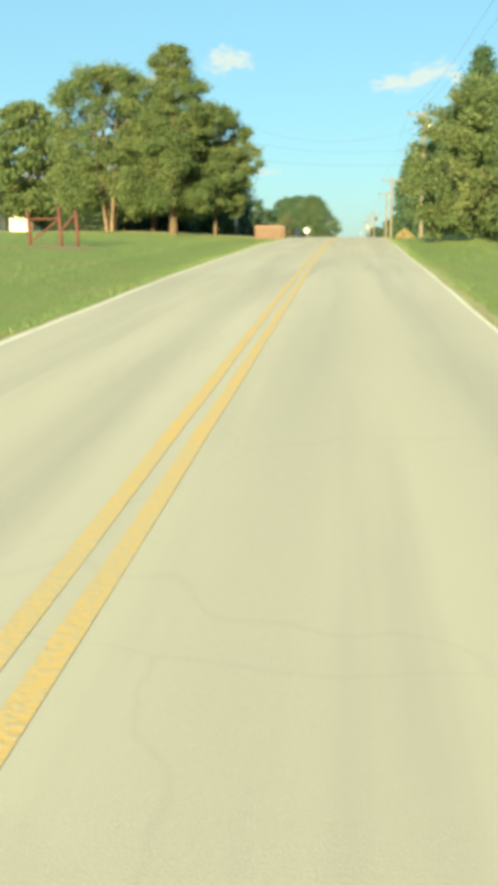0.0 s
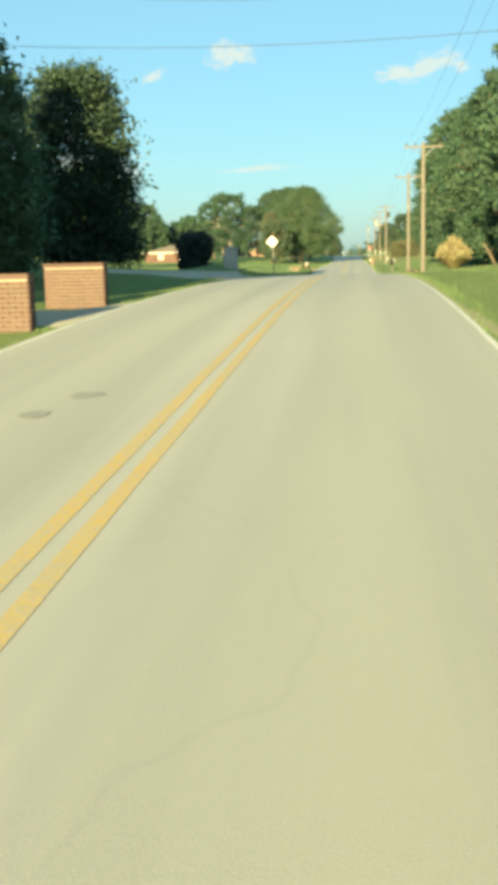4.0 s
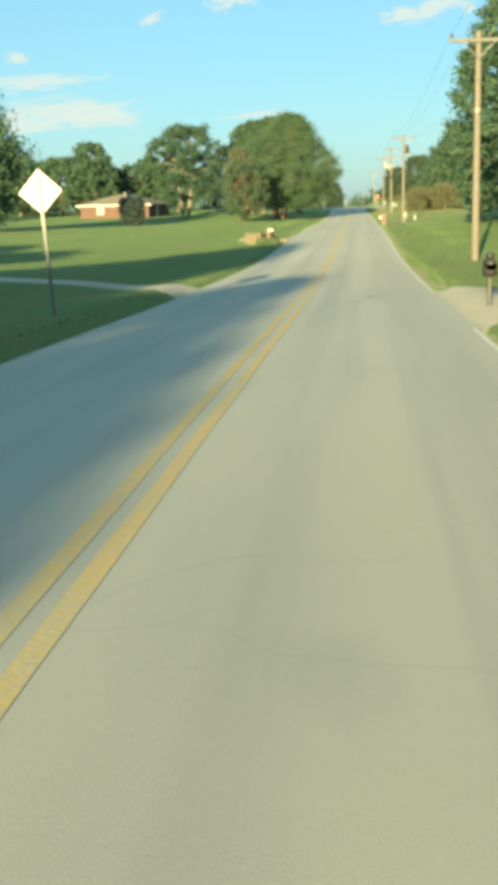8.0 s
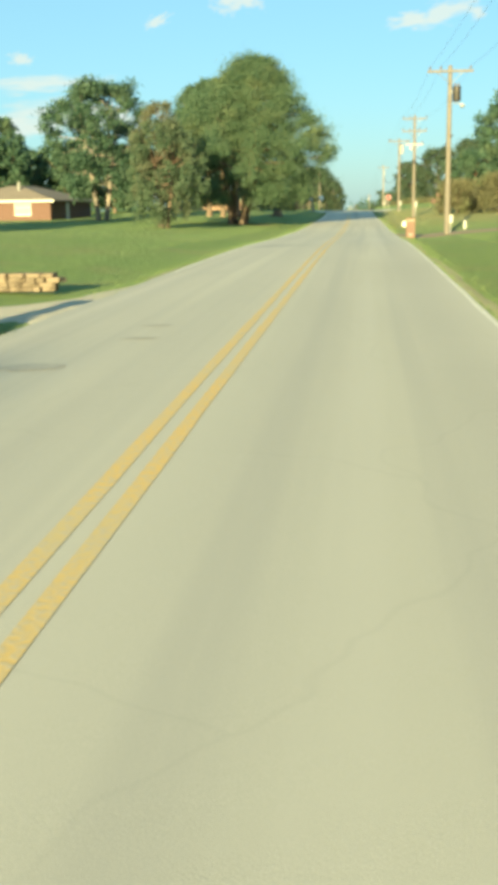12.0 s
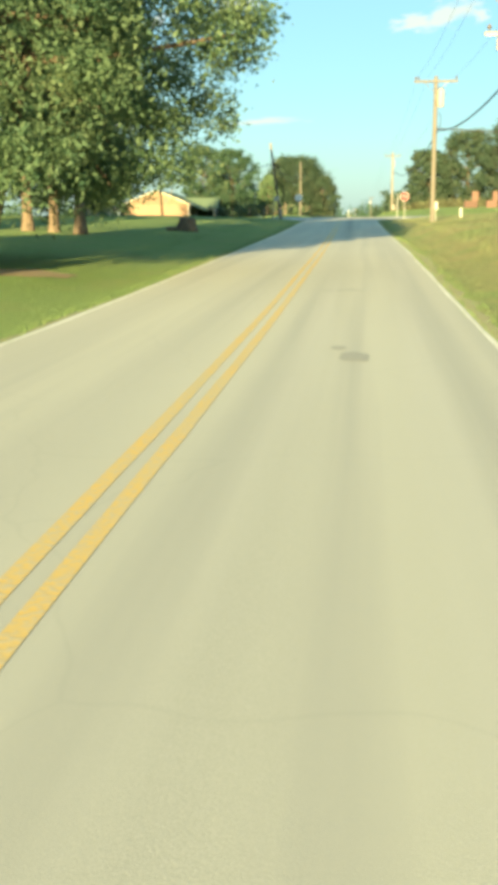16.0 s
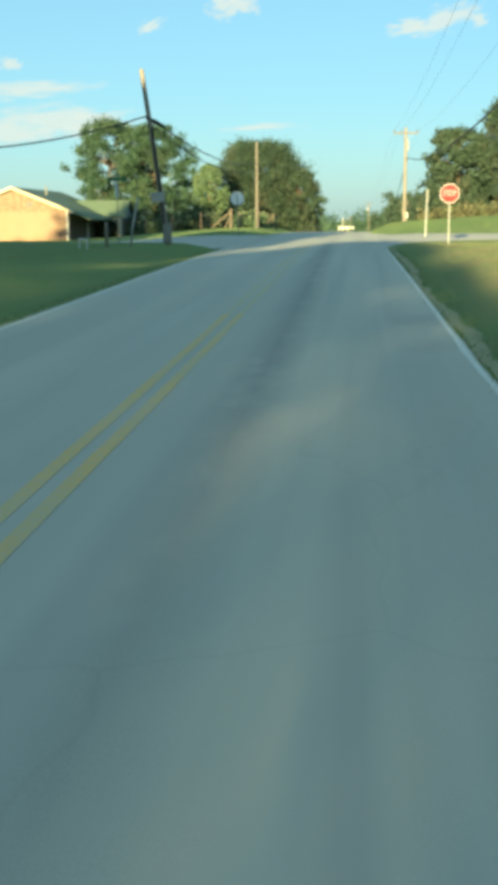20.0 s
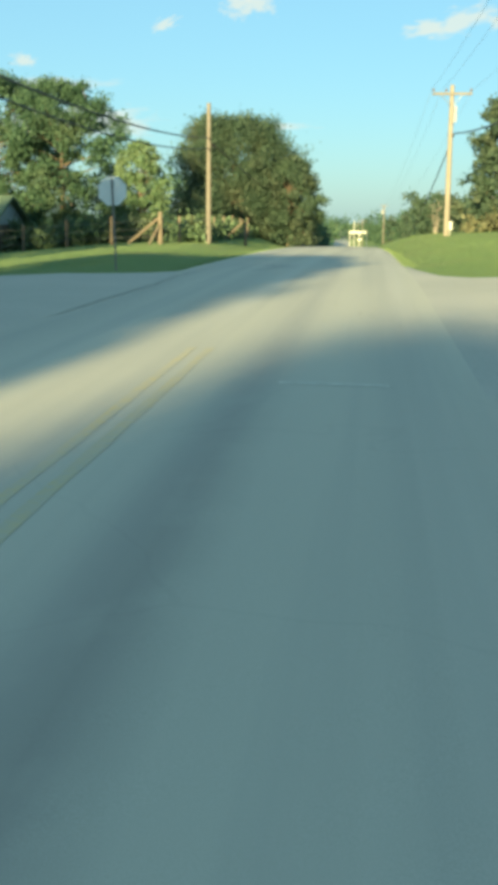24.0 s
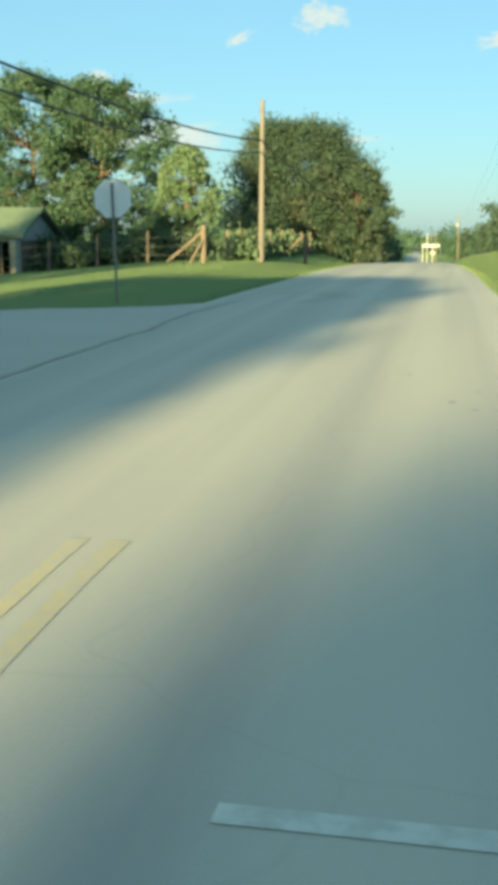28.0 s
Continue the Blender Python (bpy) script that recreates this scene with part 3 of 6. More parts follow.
def tar_patch(y, u, w, l):
    """A thin ragged oval of old tar, lying on the road."""
    v = [(float(bend(y)) + u, y, float(road_z(y)) + 0.03 * (1 - (u / HALF) ** 2) + 0.005)]
    for k in range(28):
        a = 2 * math.pi * k / 28
        s = 1 + 0.35 * noise.noise((math.cos(a) * 1.7 + y, math.sin(a) * 1.7, u)) + 0.15 * noise.noise((math.cos(a) * 6, math.sin(a) * 6, y))
        uu, yy = u + w / 2 * s * math.cos(a), y + l / 2 * s * math.sin(a)
        v.append((float(bend(yy)) + uu, yy, float(road_z(yy)) + 0.03 * (1 - (uu / HALF) ** 2) + 0.005))
    me = Shape().add(v, [(0, k + 1, (k + 1) % 28 + 1) for k in range(28)]).mesh("tar_patch", TAR, True)
    return tagged(new("tar_patch", me), "dark worn tar patch on the asphalt", "road patch", "tar patches", "structure")


for spot in ((66.5, -1.6, 0.4, 0.9), (67.6, -1.2, 0.25, 0.4), (68.6, -1.0, 0.3, 0.4), (97.4, -1.68, 0.3, 0.2), (137.7, 1.2, 0.32, 0.3), (139.1, 1.65, 0.5, 0.35), (139.8, 1.5, 0.3, 0.5), (140.6, 1.9, 0.5, 0.25), (184.3, -1.32, 0.4, 0.22), (182.9, -1.26, 0.42, 0.2), (180.6, -1.9, 0.7, 0.5), (248.8, 1.34, 0.35, 0.8), (249.6, 1.15, 0.2, 0.4), (279.1, 0.68, 0.10, 0.4)):
    tar_patch(*spot)


def tar_seam(points, width, label, lift):
    """A thin wandering strip of old tar between points of x and y."""
    v, n = [], 12 * (len(points) - 1)
    ys = np.linspace(points[0][1], points[-1][1], n + 1)
    xs = np.interp(ys, [q[1] for q in points], [q[0] for q in points])
    for x, y in zip(xs.tolist(), ys.tolist()):
        x += 0.10 * noise.noise((x, y * 1.3, 3)) + 0.03 * noise.noise((x, y * 6, 8))
        w = width * (0.6 + 0.9 * abs(noise.noise((x, y * 2.1, 5))))
        w *= min(1.0, 0.02 + (y - points[0][1]) / 2.5, 0.02 + (points[-1][1] - y) / 2.5)
        u = x - float(bend(y))
        z = max(ground_z(x, y), float(road_z(y)) - 0.05) + lift
        if abs(u) < HALF:
            z = max(z, float(road_z(y)) + 0.03 * (1 - (u / HALF) ** 2) + 0.008)
        v += [(x - w / 2, y, z), (x + w / 2, y, z)]
    f = [(2 * k, 2 * k + 1, 2 * k + 3, 2 * k + 2) for k in range(n)]
    return tagged(new("tar_seam", Shape().add(v, f).mesh("tar_seam", TAR, True)), label, "road patch", "tar seams", "structure")


tar_seam([(-3.93, 346.5), (-3.9, 352), (-3.82, 354.3), (-3.95, 358), (-3.7, 362)], 0.12, "dark cracked seam where the side street meets the road", 0.049)
for spot in ((348.0, 0.75, 0.08, 0.16), (348.7, 1.0, 0.06, 0.10), (347.6, 0.95, 0.07, 0.09), (346.2, 1.35, 0.06, 0.12), (349.8, 0.3, 0.05, 0.14), (347.0, 1.6, 0.05, 0.08)):
    tar_patch(spot[0], spot[1] - float(bend(spot[0])), spot[2], spot[3])


def soil_strip(side, y0, y1, width, label):
    """A ragged strip of dry soil and grit between the asphalt and the grass."""
    n, v, f = int((y1 - y0) / 0.6), [], []
    for j in range(n + 1):
        y = y0 + (y1 - y0) * j / n
        w = width * max(0.12, 0.75 + 0.9 * noise.noise((y * 0.09, side, 2)) + 0.5 * noise.noise((y * 0.8, side, 6)))
        for q in (-0.04, 0.5 * w, w):
            x = float(bend(y)) + side * (HALF + q)
            v.append((x, y, ground_z(x, y) + (0.035 if 0 < q < w else 0.008)))
    for j in range(n):
        for i in (0, 1):
            a, b = 3 * j + i, 3 * j + 3 + i
            f.append((a, a + 1, b + 1, b) if side > 0 else (a, b, b + 1, a + 1))
    return tagged(new("soil_strip", Shape().add(v, f).mesh("soil_strip", DRY_SOIL, True)), label, "bare earth", "soil strips", "structure")


DRY_SOIL = surface("dry_verge_soil", (0.34, 0.31, 0.18), (0.31, 0.27, 0.16), (0.27, 0.27, 0.125), 0.95, big=0.9, fine=9, bump=0.5)
soil_strip(1, -60, 130, 0.30, "sandy soil strip along the white edge line")
soil_strip(1, 142, 338, 0.38, "sandy soil strip along the white edge line")
soil_strip(-1, -60, 74, 0.22, "bare soil strip along the asphalt edge")
soil_strip(-1, 118, 184, 0.14, "bare soil strip along the asphalt edge")
soil_strip(-1, 194, 336, 0.24, "bare soil strip along the asphalt edge")


def bare_patch(x, y, w, l):
    """A thin ragged oval of bare earth in the grass."""
    v = [(x, y, ground_z(x, y) + 0.035)]
    for k in range(24):
        a = 2 * math.pi * k / 24
        q = 1 + 0.4 * noise.noise((math.cos(a) * 1.7 + y, math.sin(a) * 1.7, x))
        xx, yy = x + w / 2 * q * math.cos(a), y + l / 2 * q * math.sin(a)
        v.append((xx, yy, ground_z(xx, yy) + 0.01))
    me = Shape().add(v, [(0, k + 1, (k + 1) % 24 + 1) for k in range(24)]).mesh("bare_earth_patch", DIRT, True)
    return tagged(new("bare_earth_patch", me), "patch of bare reddish earth in the grass", "bare earth", "bare earth patches", "structure")


bare_patch(-7.0, 263.6, 2.4, 2.2)
bare_patch(-9.2, 263.0, 1.6, 1.2)
bare_patch(-9.6, 41.2, 2.6, 2.4)


def apron(name, rows, material, label, lift=0.03, category="driveway"):
    """A paved way that leaves the road: rows of x, near y, far y."""
    xs, a, b = zip(*rows)
    n, cols, v, f = 40, 10, [], []
    for j in range(n):
        x = xs[0] + (xs[-1] - xs[0]) * (j / (n - 1)) ** 1.5
        order = np.argsort(xs)
        y0, y1 = (float(np.interp(x, np.array(xs)[order], np.array(t)[order])) for t in (a, b))
        for i in range(cols + 1):
            y = y0 + (y1 - y0) * i / cols + (0.12 * noise.noise((x, i, 9)) if i in (0, cols) else 0)
            edge = 0.05 if i in (0, cols) else 0.0
            v.append((x, y, max(ground_z(x, y), float(road_z(y)) - 0.05 if abs(x - float(bend(y))) < HALF + 0.5 else -99) + lift - edge))
    w = cols + 1
    for j in range(n - 1):
        f += [(j * w + i, j * w + i + 1, (j + 1) * w + i + 1, (j + 1) * w + i) for i in range(cols)]
    if xs[-1] < xs[0]:
        f = [q[::-1] for q in f]
    f = [q[::-1] for q in f]
    return tagged(new(name, Shape().add(v, f).mesh(name, material, True)), label, category, kind="structure")


apron("side_street", [(-3.95, 336, 368), (-4.4, 338, 361), (-5.5, 340, 359), (-7.6, 342.2, 357.3), (-11, 345.5, 356), (-20, 346.5, 355), (-90, 348, 356)], SIDE_ASPHALT, "pale asphalt side street joining at the crossing", 0.045, "road")
apron("side_street", [(1.9, 336, 369), (2.4, 341, 361.5), (3.4, 345.5, 358.8), (5.5, 348.2, 358), (10, 349.6, 357.4), (70, 350, 358)], SIDE_ASPHALT, "pale asphalt side street joining at the crossing", 0.045, "road")
apron("gravel_drive", [(-3.0, 97, 113), (-3.3, 98.5, 107), (-3.8, 99.5, 105.4), (-5, 100.2, 105.0), (-8, 101.2, 105.6), (-14, 105, 109.5), (-30, 121, 126)], GRAVEL, "wide pale gravel drive leading off the road")
apron("gravel_drive", [(-3.0, 140.3, 145.8), (-3.6, 141.6, 144.6), (-4.4, 142.2, 144.2), (-9, 143.2, 145.0), (-45, 150, 151.6)], GRAVEL, "narrow gravel track across the lawn")
apron("gravel_drive", [(-3.0, 184.6, 193.5), (-3.6, 185.6, 189.8), (-5, 185.9, 188.2), (-6.4, 186.5, 187.0)], GRAVEL, "pale gravel drive between low stone walls")
apron("gravel_drive", [(-3.0, 75.5, 82.5), (-4, 77, 81), (-30, 79, 83)], GRAVEL, "gravel drive between brick entrance walls")
apron("gravel_drive", [(3.15, 129.5, 143), (4, 132, 141.5), (6, 132.3, 140), (16, 133, 139)], GRAVEL, "gravel drive over a culvert beside the mailbox")
apron("earth_drive", [(3.15, 228.5, 239), (3.8, 230.5, 237.5), (6, 231, 235.8), (9, 231.5, 235)], DIRT, "short bare earth pull-off beside the road")

# ---------------------------------------------------------------- trees


def leaves(name, centres, radii, count, size, material, rng, flat=0.75, droop=0.0, loose=0.33):
    """Many pointed leaves gathered in loose sprays, the sprays in clumps round the centres."""
    centres, radii = np.array(centres, float), np.array(radii, float)
    sprays = 9
    spray_way = rng.normal(size=(len(centres) * sprays, 3))
    spray_way /= np.linalg.norm(spray_way, axis=1, keepdims=True)
    spray_way[:, 2] = spray_way[:, 2] * 0.9 + 0.08
    spray_reach = 0.45 + 0.95 * rng.random(len(centres) * sprays) ** 1.3
    share = np.repeat(radii ** 2, sprays) * (0.4 + rng.random(len(centres) * sprays))
    which = rng.choice(len(share), count, p=share / share.sum())
    r = radii[which // sprays]
    way = spray_way[which]
    along = rng.random(count) ** 0.6
    scatter = rng.normal(size=(count, 3)) * loose
    p = centres[which // sprays] + (way * (spray_reach[which] * along)[:, None] + scatter) * r[:, None] * np.array([1, 1, flat])
    p[:, 2] -= droop * rng.random(count) ** 2 * r
    a = rng.normal(size=(count, 3)) * 0.8 + way * 0.6
    a /= np.linalg.norm(a, axis=1, keepdims=True)
    out = way * 0.6 + rng.normal(size=(count, 3)) * 0.6 + np.array([0, 0, 0.3])
    b = np.cross(out, a)
    b /= np.linalg.norm(b, axis=1, keepdims=True) + 1e-9
    s = size * (0.55 + 0.9 * rng.random(count))[:, None]
    tri = np.stack([p - a * s * 0.8 + b * s * 0.62, p + a * s * 1.25, p - a * s * 0.8 - b * s * 0.62], 1).reshape(-1, 3)
    return loose_faces(name, tri, material)


def loose_faces(name, tri, material):
    """One mesh of loose triangles."""
    n = len(tri) // 3
    me = bpy.data.meshes.new(name)
    me.vertices.add(3 * n)
    me.vertices.foreach_set("co", tri.astype(np.float32).ravel())
    me.loops.add(3 * n)
    me.loops.foreach_set("vertex_index", np.arange(3 * n, dtype=np.int32))
    me.polygons.add(n)
    me.polygons.foreach_set("loop_start", np.arange(0, 3 * n, 3, dtype=np.int32))
    me.polygons.foreach_set("loop_total", np.full(n, 3, dtype=np.int32))
    me.materials.append(material)
    me.update(calc_edges=True)
    return me


def limb(s, rng, base, tip, r0, r1, bow=0.12, sides=6):
    base, tip = Vector(base), Vector(tip)
    mid = (base + tip) / 2 + Vector(rng.normal(size=3)) * (tip - base).length * bow
    q1, q2 = base.lerp(mid, 0.5), mid.lerp(tip, 0.5)
    s.tube([base, q1.lerp(mid, 0.3), mid, q2.lerp(tip, 0.3), tip], [r0, r0 * 0.8 + r1 * 0.2, (r0 + r1) / 2, r0 * 0.3 + r1 * 0.7, r1], sides)


TREE_SEED = [11]


def tree(x, y, height, radius, kind, label, count=9000, size=0.26, low=0.18, stems=1, clumps=46, squash=1.0, lean=(0, 0), trunk=None, group="", leaf=None, bark=None, name="tree", category="tree", loose=0.33, taper=0.58, lobes=0.30, peak=0.0):
    """A tree with a tapered trunk, limbs that reach the clumps, and a crown of loose leaf clumps.
    kind: broad, pine (tiers), cone, bush, vase (widest above) or weeping."""
    rng = np.random.default_rng(TREE_SEED[0])
    TREE_SEED[0] += 7
    clumps, count, size = int(clumps * 4.5), int(count * 2.4), size * 0.50
    lobe = rng.random(3) * 50
    leaf = leaf or {"pine": PINE_LEAF, "cone": DARK_LEAF}.get(kind, OAK_LEAF)
    bark = bark or (PINE_BARK if kind == "pine" else BARK)
    ob = thing(name, x, y, label, category, group)
    centres, radii = [], []
    bottom = height * low
    for k in range(clumps):
        h = (k + rng.random()) / clumps
        a = k * 2.4 + rng.normal() * 0.5
        if kind == "pine":
            wide = radius * min(1.0, 1.25 * (1 - h) ** taper) * (0.72 + 0.4 * rng.random())
            cr = radius * (0.11 + 0.09 * rng.random()) * (1.1 - 0.45 * h)
            d = wide * (0.15 + 0.75 * rng.random() ** 0.55)
        elif kind == "cone":
            wide = radius * (1 - h) ** 0.75
            d, cr = wide * (0.3 + 0.6 * rng.random() ** 0.5), radius * (0.10 + 0.11 * (1 - h))
        elif kind == "vase":
            cr = radius * (0.20 + 0.10 * rng.random())
            d = (radius - cr * 0.8) * (0.62 + 0.38 * math.sin(min(1.0, h * 1.5) * math.pi / 2)) * math.sqrt(max(0.05, 1 - max(0.0, (h - 0.55) / 0.5) ** 2)) * (0.35 + 0.65 * rng.random() ** 0.5)
        elif kind == "bush":
            cr = radius * (0.20 + 0.10 * rng.random())
            d = (radius - cr * 0.8) * math.sqrt(max(0.02, 1 - ((h - 0.3) / 0.72) ** 2)) * (0.35 + 0.65 * rng.random() ** 0.5)
        else:
            cr = radius * (0.085 + 0.10 * rng.random())
            reach = 1.0 + lobes * noise.noise((math.cos(a) * 1.6 + lobe[0], math.sin(a) * 1.6 + lobe[1], h * 3.2 + lobe[2])) + 0.06 * rng.random()
            d = (radius * reach - cr) * math.sqrt(max(0.0, 1 - ((h - 0.42) / 0.6) ** 2)) * (0.2 + 0.8 * rng.random() ** 0.42) * (1 - peak * max(0.0, (h - 0.4) / 0.6))
        z = bottom + (height - bottom) * h
        z = min(max(z, cr * 0.62), height - cr * 0.8)
        centres.append((math.cos(a) * d + lean[0] * h, math.sin(a) * d * squash + lean[1] * h, z))
        radii.append(cr)
    s = Shape()
    tr = trunk or 0.017 * height + 0.03
    tops = []
    for i in range(stems):
        a = 2 * math.pi * i / stems + 0.6
        off = 0.0 if stems == 1 else tr * 1.3
        spread = 0.0 if stems == 1 else radius * 0.22
        foot = (math.cos(a) * off, math.sin(a) * off, -0.25)
        fork = (math.cos(a) * (off + spread * 0.5) + lean[0] * 0.2, math.sin(a) * (off + spread * 0.5), bottom + (height - bottom) * 0.25)
        top = (math.cos(a) * (off + spread) + lean[0] * 0.8, math.sin(a) * (off + spread) + lean[1] * 0.8, height * (0.92 if kind in ("pine", "cone") else 0.72))
        r = tr / math.sqrt(stems)
        pts = [foot, (foot[0] * 0.98, foot[1] * 0.98, 0.15), (foot[0] * 0.9 + fork[0] * 0.1, foot[1] * 0.9 + fork[1] * 0.1, 0.7), fork, top]
        s.tube(pts, [r * 1.6, r * 1.25, r, r * 0.78, r * 0.15], 10)
        tops.append((Vector(fork), Vector(top)))
    for k in range(0, clumps, max(3, clumps // 34)):
        c = Vector(centres[k])
        fork, top = tops[k % stems]
        if kind in ("pine", "cone"):
            root = fork.lerp(top, min(1, max(0, (c.z - fork.z) / (top.z - fork.z + 1e-6) - 0.05)))
        else:
            root = fork.lerp(top, 0.8 * max(0, min(1, (c.z - fork.z) / (top.z - fork.z + 1e-6))) ** 1.2 * 0.8)
        limb(s, rng, root, c, tr * (0.16 if kind == "pine" else 0.26), tr * 0.05)
    part("trunk", s, bark, ob, "", True)
    me = leaves("crown", centres, radii, count, size, leaf, rng, 0.55 if kind == "pine" else 0.8, 1.6 if kind == "weeping" else 0.0, loose)
    part("crown", me, leaf, ob)
    return ob


def bush(x, y, height, radius, label, count=3500, size=0.14, leaf=None, group="", squash=1.0, category="shrub", kind="bush"):
    return tree(x, y, height, radius, kind, label, count, size, 0.06, 3, 26, squash, trunk=0.09, leaf=leaf or DARK_LEAF, name="shrub", category=category, group=group)


PINES = "pines beside the entrance walls"
tree(-10.2, 71.5, 11.6, 4.3, "pine", "tall yellow-green pine with a bare reddish trunk", 42000, 0.115, 0.14, clumps=32, group=PINES, loose=0.44, taper=0.66)
tree(-15.4, 77, 10.9, 4.6, "broad", "tall fine-leaved tree beside the pine", 28000, 0.14, 0.12, stems=4, clumps=56, group=PINES, leaf=PINE_LEAF)
tree(-13.4, 83, 9.8, 3.6, "pine", "pine standing behind others in the grove", 9000, 0.26, 0.12, group=PINES)
tree(-26.0, 95, 11.0, 6.0, "pine", "broad pine at the edge of the grove", 13000, 0.28, 0.16, clumps=52, group=PINES)
tree(-40, 128, 9.5, 4.6, "broad", "leafy tree behind the cream house", 7000, 0.30, 0.14)
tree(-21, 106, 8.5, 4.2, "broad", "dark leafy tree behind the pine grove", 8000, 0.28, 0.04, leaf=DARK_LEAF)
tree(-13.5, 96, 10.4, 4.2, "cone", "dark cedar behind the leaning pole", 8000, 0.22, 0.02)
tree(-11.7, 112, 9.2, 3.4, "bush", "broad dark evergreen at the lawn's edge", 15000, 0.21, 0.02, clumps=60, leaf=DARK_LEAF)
# its shade comes from the dark leaf colour
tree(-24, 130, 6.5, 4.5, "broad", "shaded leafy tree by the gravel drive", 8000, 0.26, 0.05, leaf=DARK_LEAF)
tree(-33.0, 204.5, 12.9, 7.7, "broad", "broad shade tree with a dense round crown", 28000, 0.29, 0.10, clumps=100, leaf=SAGE_LEAF, loose=0.42, lobes=0.15, peak=0.45)
bush(-9.75, 136.5, 2.7, 1.42, "rounded dark plum-green shrub on the lawn", 14000, 0.14, PLUM_LEAF, kind="vase")
bush(-22.0, 229.7, 2.9, 1.45, "narrow dark plum-green shrub in front of the brick house", 9000, 0.18, PLUM_LEAF, kind="vase")
tree(-23.9, 278.6, 12.9, 6.3, "broad", "tall grey-green shade tree with forked limbs", 11000, 0.28, 0.18, clumps=30, leaf=SAGE_LEAF, stems=2, bark=POLE_GREY, trunk=0.32, loose=0.30)
tree(-12.1, 246.5, 7.2, 2.9, "weeping", "small tree with browning hanging branches", 9000, 0.16, 0.14, stems=2, clumps=30, leaf=BRONZE_LEAF)
tree(-12.9, 249.3, 8.6, 2.0, "weeping", "thin dying tree with brown twigs", 4500, 0.13, 0.30, clumps=26, leaf=BROWN_LEAF)
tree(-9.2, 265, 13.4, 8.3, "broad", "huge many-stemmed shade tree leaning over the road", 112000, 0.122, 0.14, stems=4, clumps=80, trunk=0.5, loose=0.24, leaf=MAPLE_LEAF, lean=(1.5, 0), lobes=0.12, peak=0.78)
tree(-11.9, 288.4, 14.3, 3.5, "broad", "tall tree with a high crown over a bare trunk", 34000, 0.145, 0.46, clumps=80, lean=(-0.2, 0), lobes=0.2, loose=0.27)
tree(-13.6, 290, 12.2, 4.6, "broad", "tall tree with a bare lower trunk on the lawn", 15000, 0.23, 0.42, clumps=60)
tree(-15.2, 291, 13.8, 4.2, "broad", "tall tree with a bare lower trunk on the lawn", 12000, 0.24, 0.42, clumps=56)
# dark leaves imitate shade on this crown, which the sun reaches
tree(-22.4, 330, 11.8, 6.2, "broad", "tall tree coloured dark for shade, with drooping outer branches", 24000, 0.19, 0.06, clumps=60, leaf=DARK_LEAF)
for x, y, h, r in ((-70, 300, 12, 6), (-58, 310, 10, 5), (-47, 318, 12.5, 5), (-38, 330, 10, 5.5), (-31, 316, 8.6, 4.6), (-84, 280, 13, 7), (-60, 250, 11, 6), (-98, 260, 14, 7), (-50, 345, 9, 5), (-38, 318, 8.5, 5), (-47, 326, 9, 5), (-51, 312, 10, 6), (-58, 322, 9.5, 6), (-44, 308, 9.5, 5)):
    tree(x, y, h, r, "broad", "distant leafy tree behind the brick house", 4200, 0.42, 0.08, clumps=34, group="trees behind the house")
tree(-22.0, 398, 10.4, 4.3, "broad", "tall open-crowned tree behind the field fence", 13000, 0.18, 0.20, clumps=30, leaf=OAK_LEAF, loose=0.36, lobes=0.42)
tree(-17.6, 396.5, 9.6, 4.3, "broad", "open-crowned tree with low dark branches behind the field fence", 14000, 0.18, 0.15, clumps=32, leaf=OAK_LEAF, loose=0.36, lobes=0.42)
tree(-12.0, 392, 5.4, 1.6, "broad", "airy yellow-green tree behind the field fence", 5000, 0.15, 0.10, leaf=YELLOW_LEAF, loose=0.5)
tree(-10.0, 418, 9.0, 5.6, "broad", "wide domed bushy tree with leaves to the ground", 38000, 0.17, 0.02, clumps=70, leaf=OLIVE_LEAF, loose=0.52)
tree(-5.7, 417, 6.6, 2.9, "broad", "low bushy tree beside a wider one", 8500, 0.22, 0.02, clumps=40, leaf=OLIVE_LEAF, loose=0.42)
TREE_SEED[0] += 7
tree(5.9, 427, 3.4, 1.2, "broad", "thin leafless tree at the edge of the scrub", 500, 0.12, 0.12, stems=3, clumps=16, trunk=0.10, bark=POLE_GREY, leaf=OLIVE_LEAF)

ROW = "dense roadside trees"
tree(8.5, 57, 7.6, 5.3, "broad", "bushy tree with leaves almost to the ground", 34000, 0.14, 0.03, clumps=44, group=ROW, leaf=PINE_LEAF, loose=0.22)
tree(12.5, 72, 8.6, 5.0, "broad", "bushy roadside tree beside a utility pole", 18000, 0.19, 0.03, clumps=48, group=ROW)
tree(11.3, 95, 14.8, 4.8, "cone", "tall dark tree above the roadside thicket", 13000, 0.28, 0.03, clumps=60, group=ROW, leaf=OAK_LEAF)
tree(12.4, 112, 12.5, 4.8, "broad", "tall roadside tree in dense row", 11000, 0.28, 0.05, clumps=46, group=ROW)
tree(12.4, 124, 13.5, 4.6, "broad", "tall roadside tree in dense row", 11000, 0.28, 0.05, clumps=46, group=ROW)
tree(12.3, 145, 14.0, 4.4, "broad", "tall roadside tree in dense row", 12000, 0.28, 0.05, clumps=50, group=ROW)
tree(12.4, 158, 14.0, 4.6, "broad", "tall roadside tree in dense row", 12000, 0.28, 0.04, clumps=50, group=ROW)
tree(12.3, 178, 15.6, 4.5, "broad", "tall roadside tree in dense row", 12000, 0.28, 0.04, clumps=50, group=ROW)
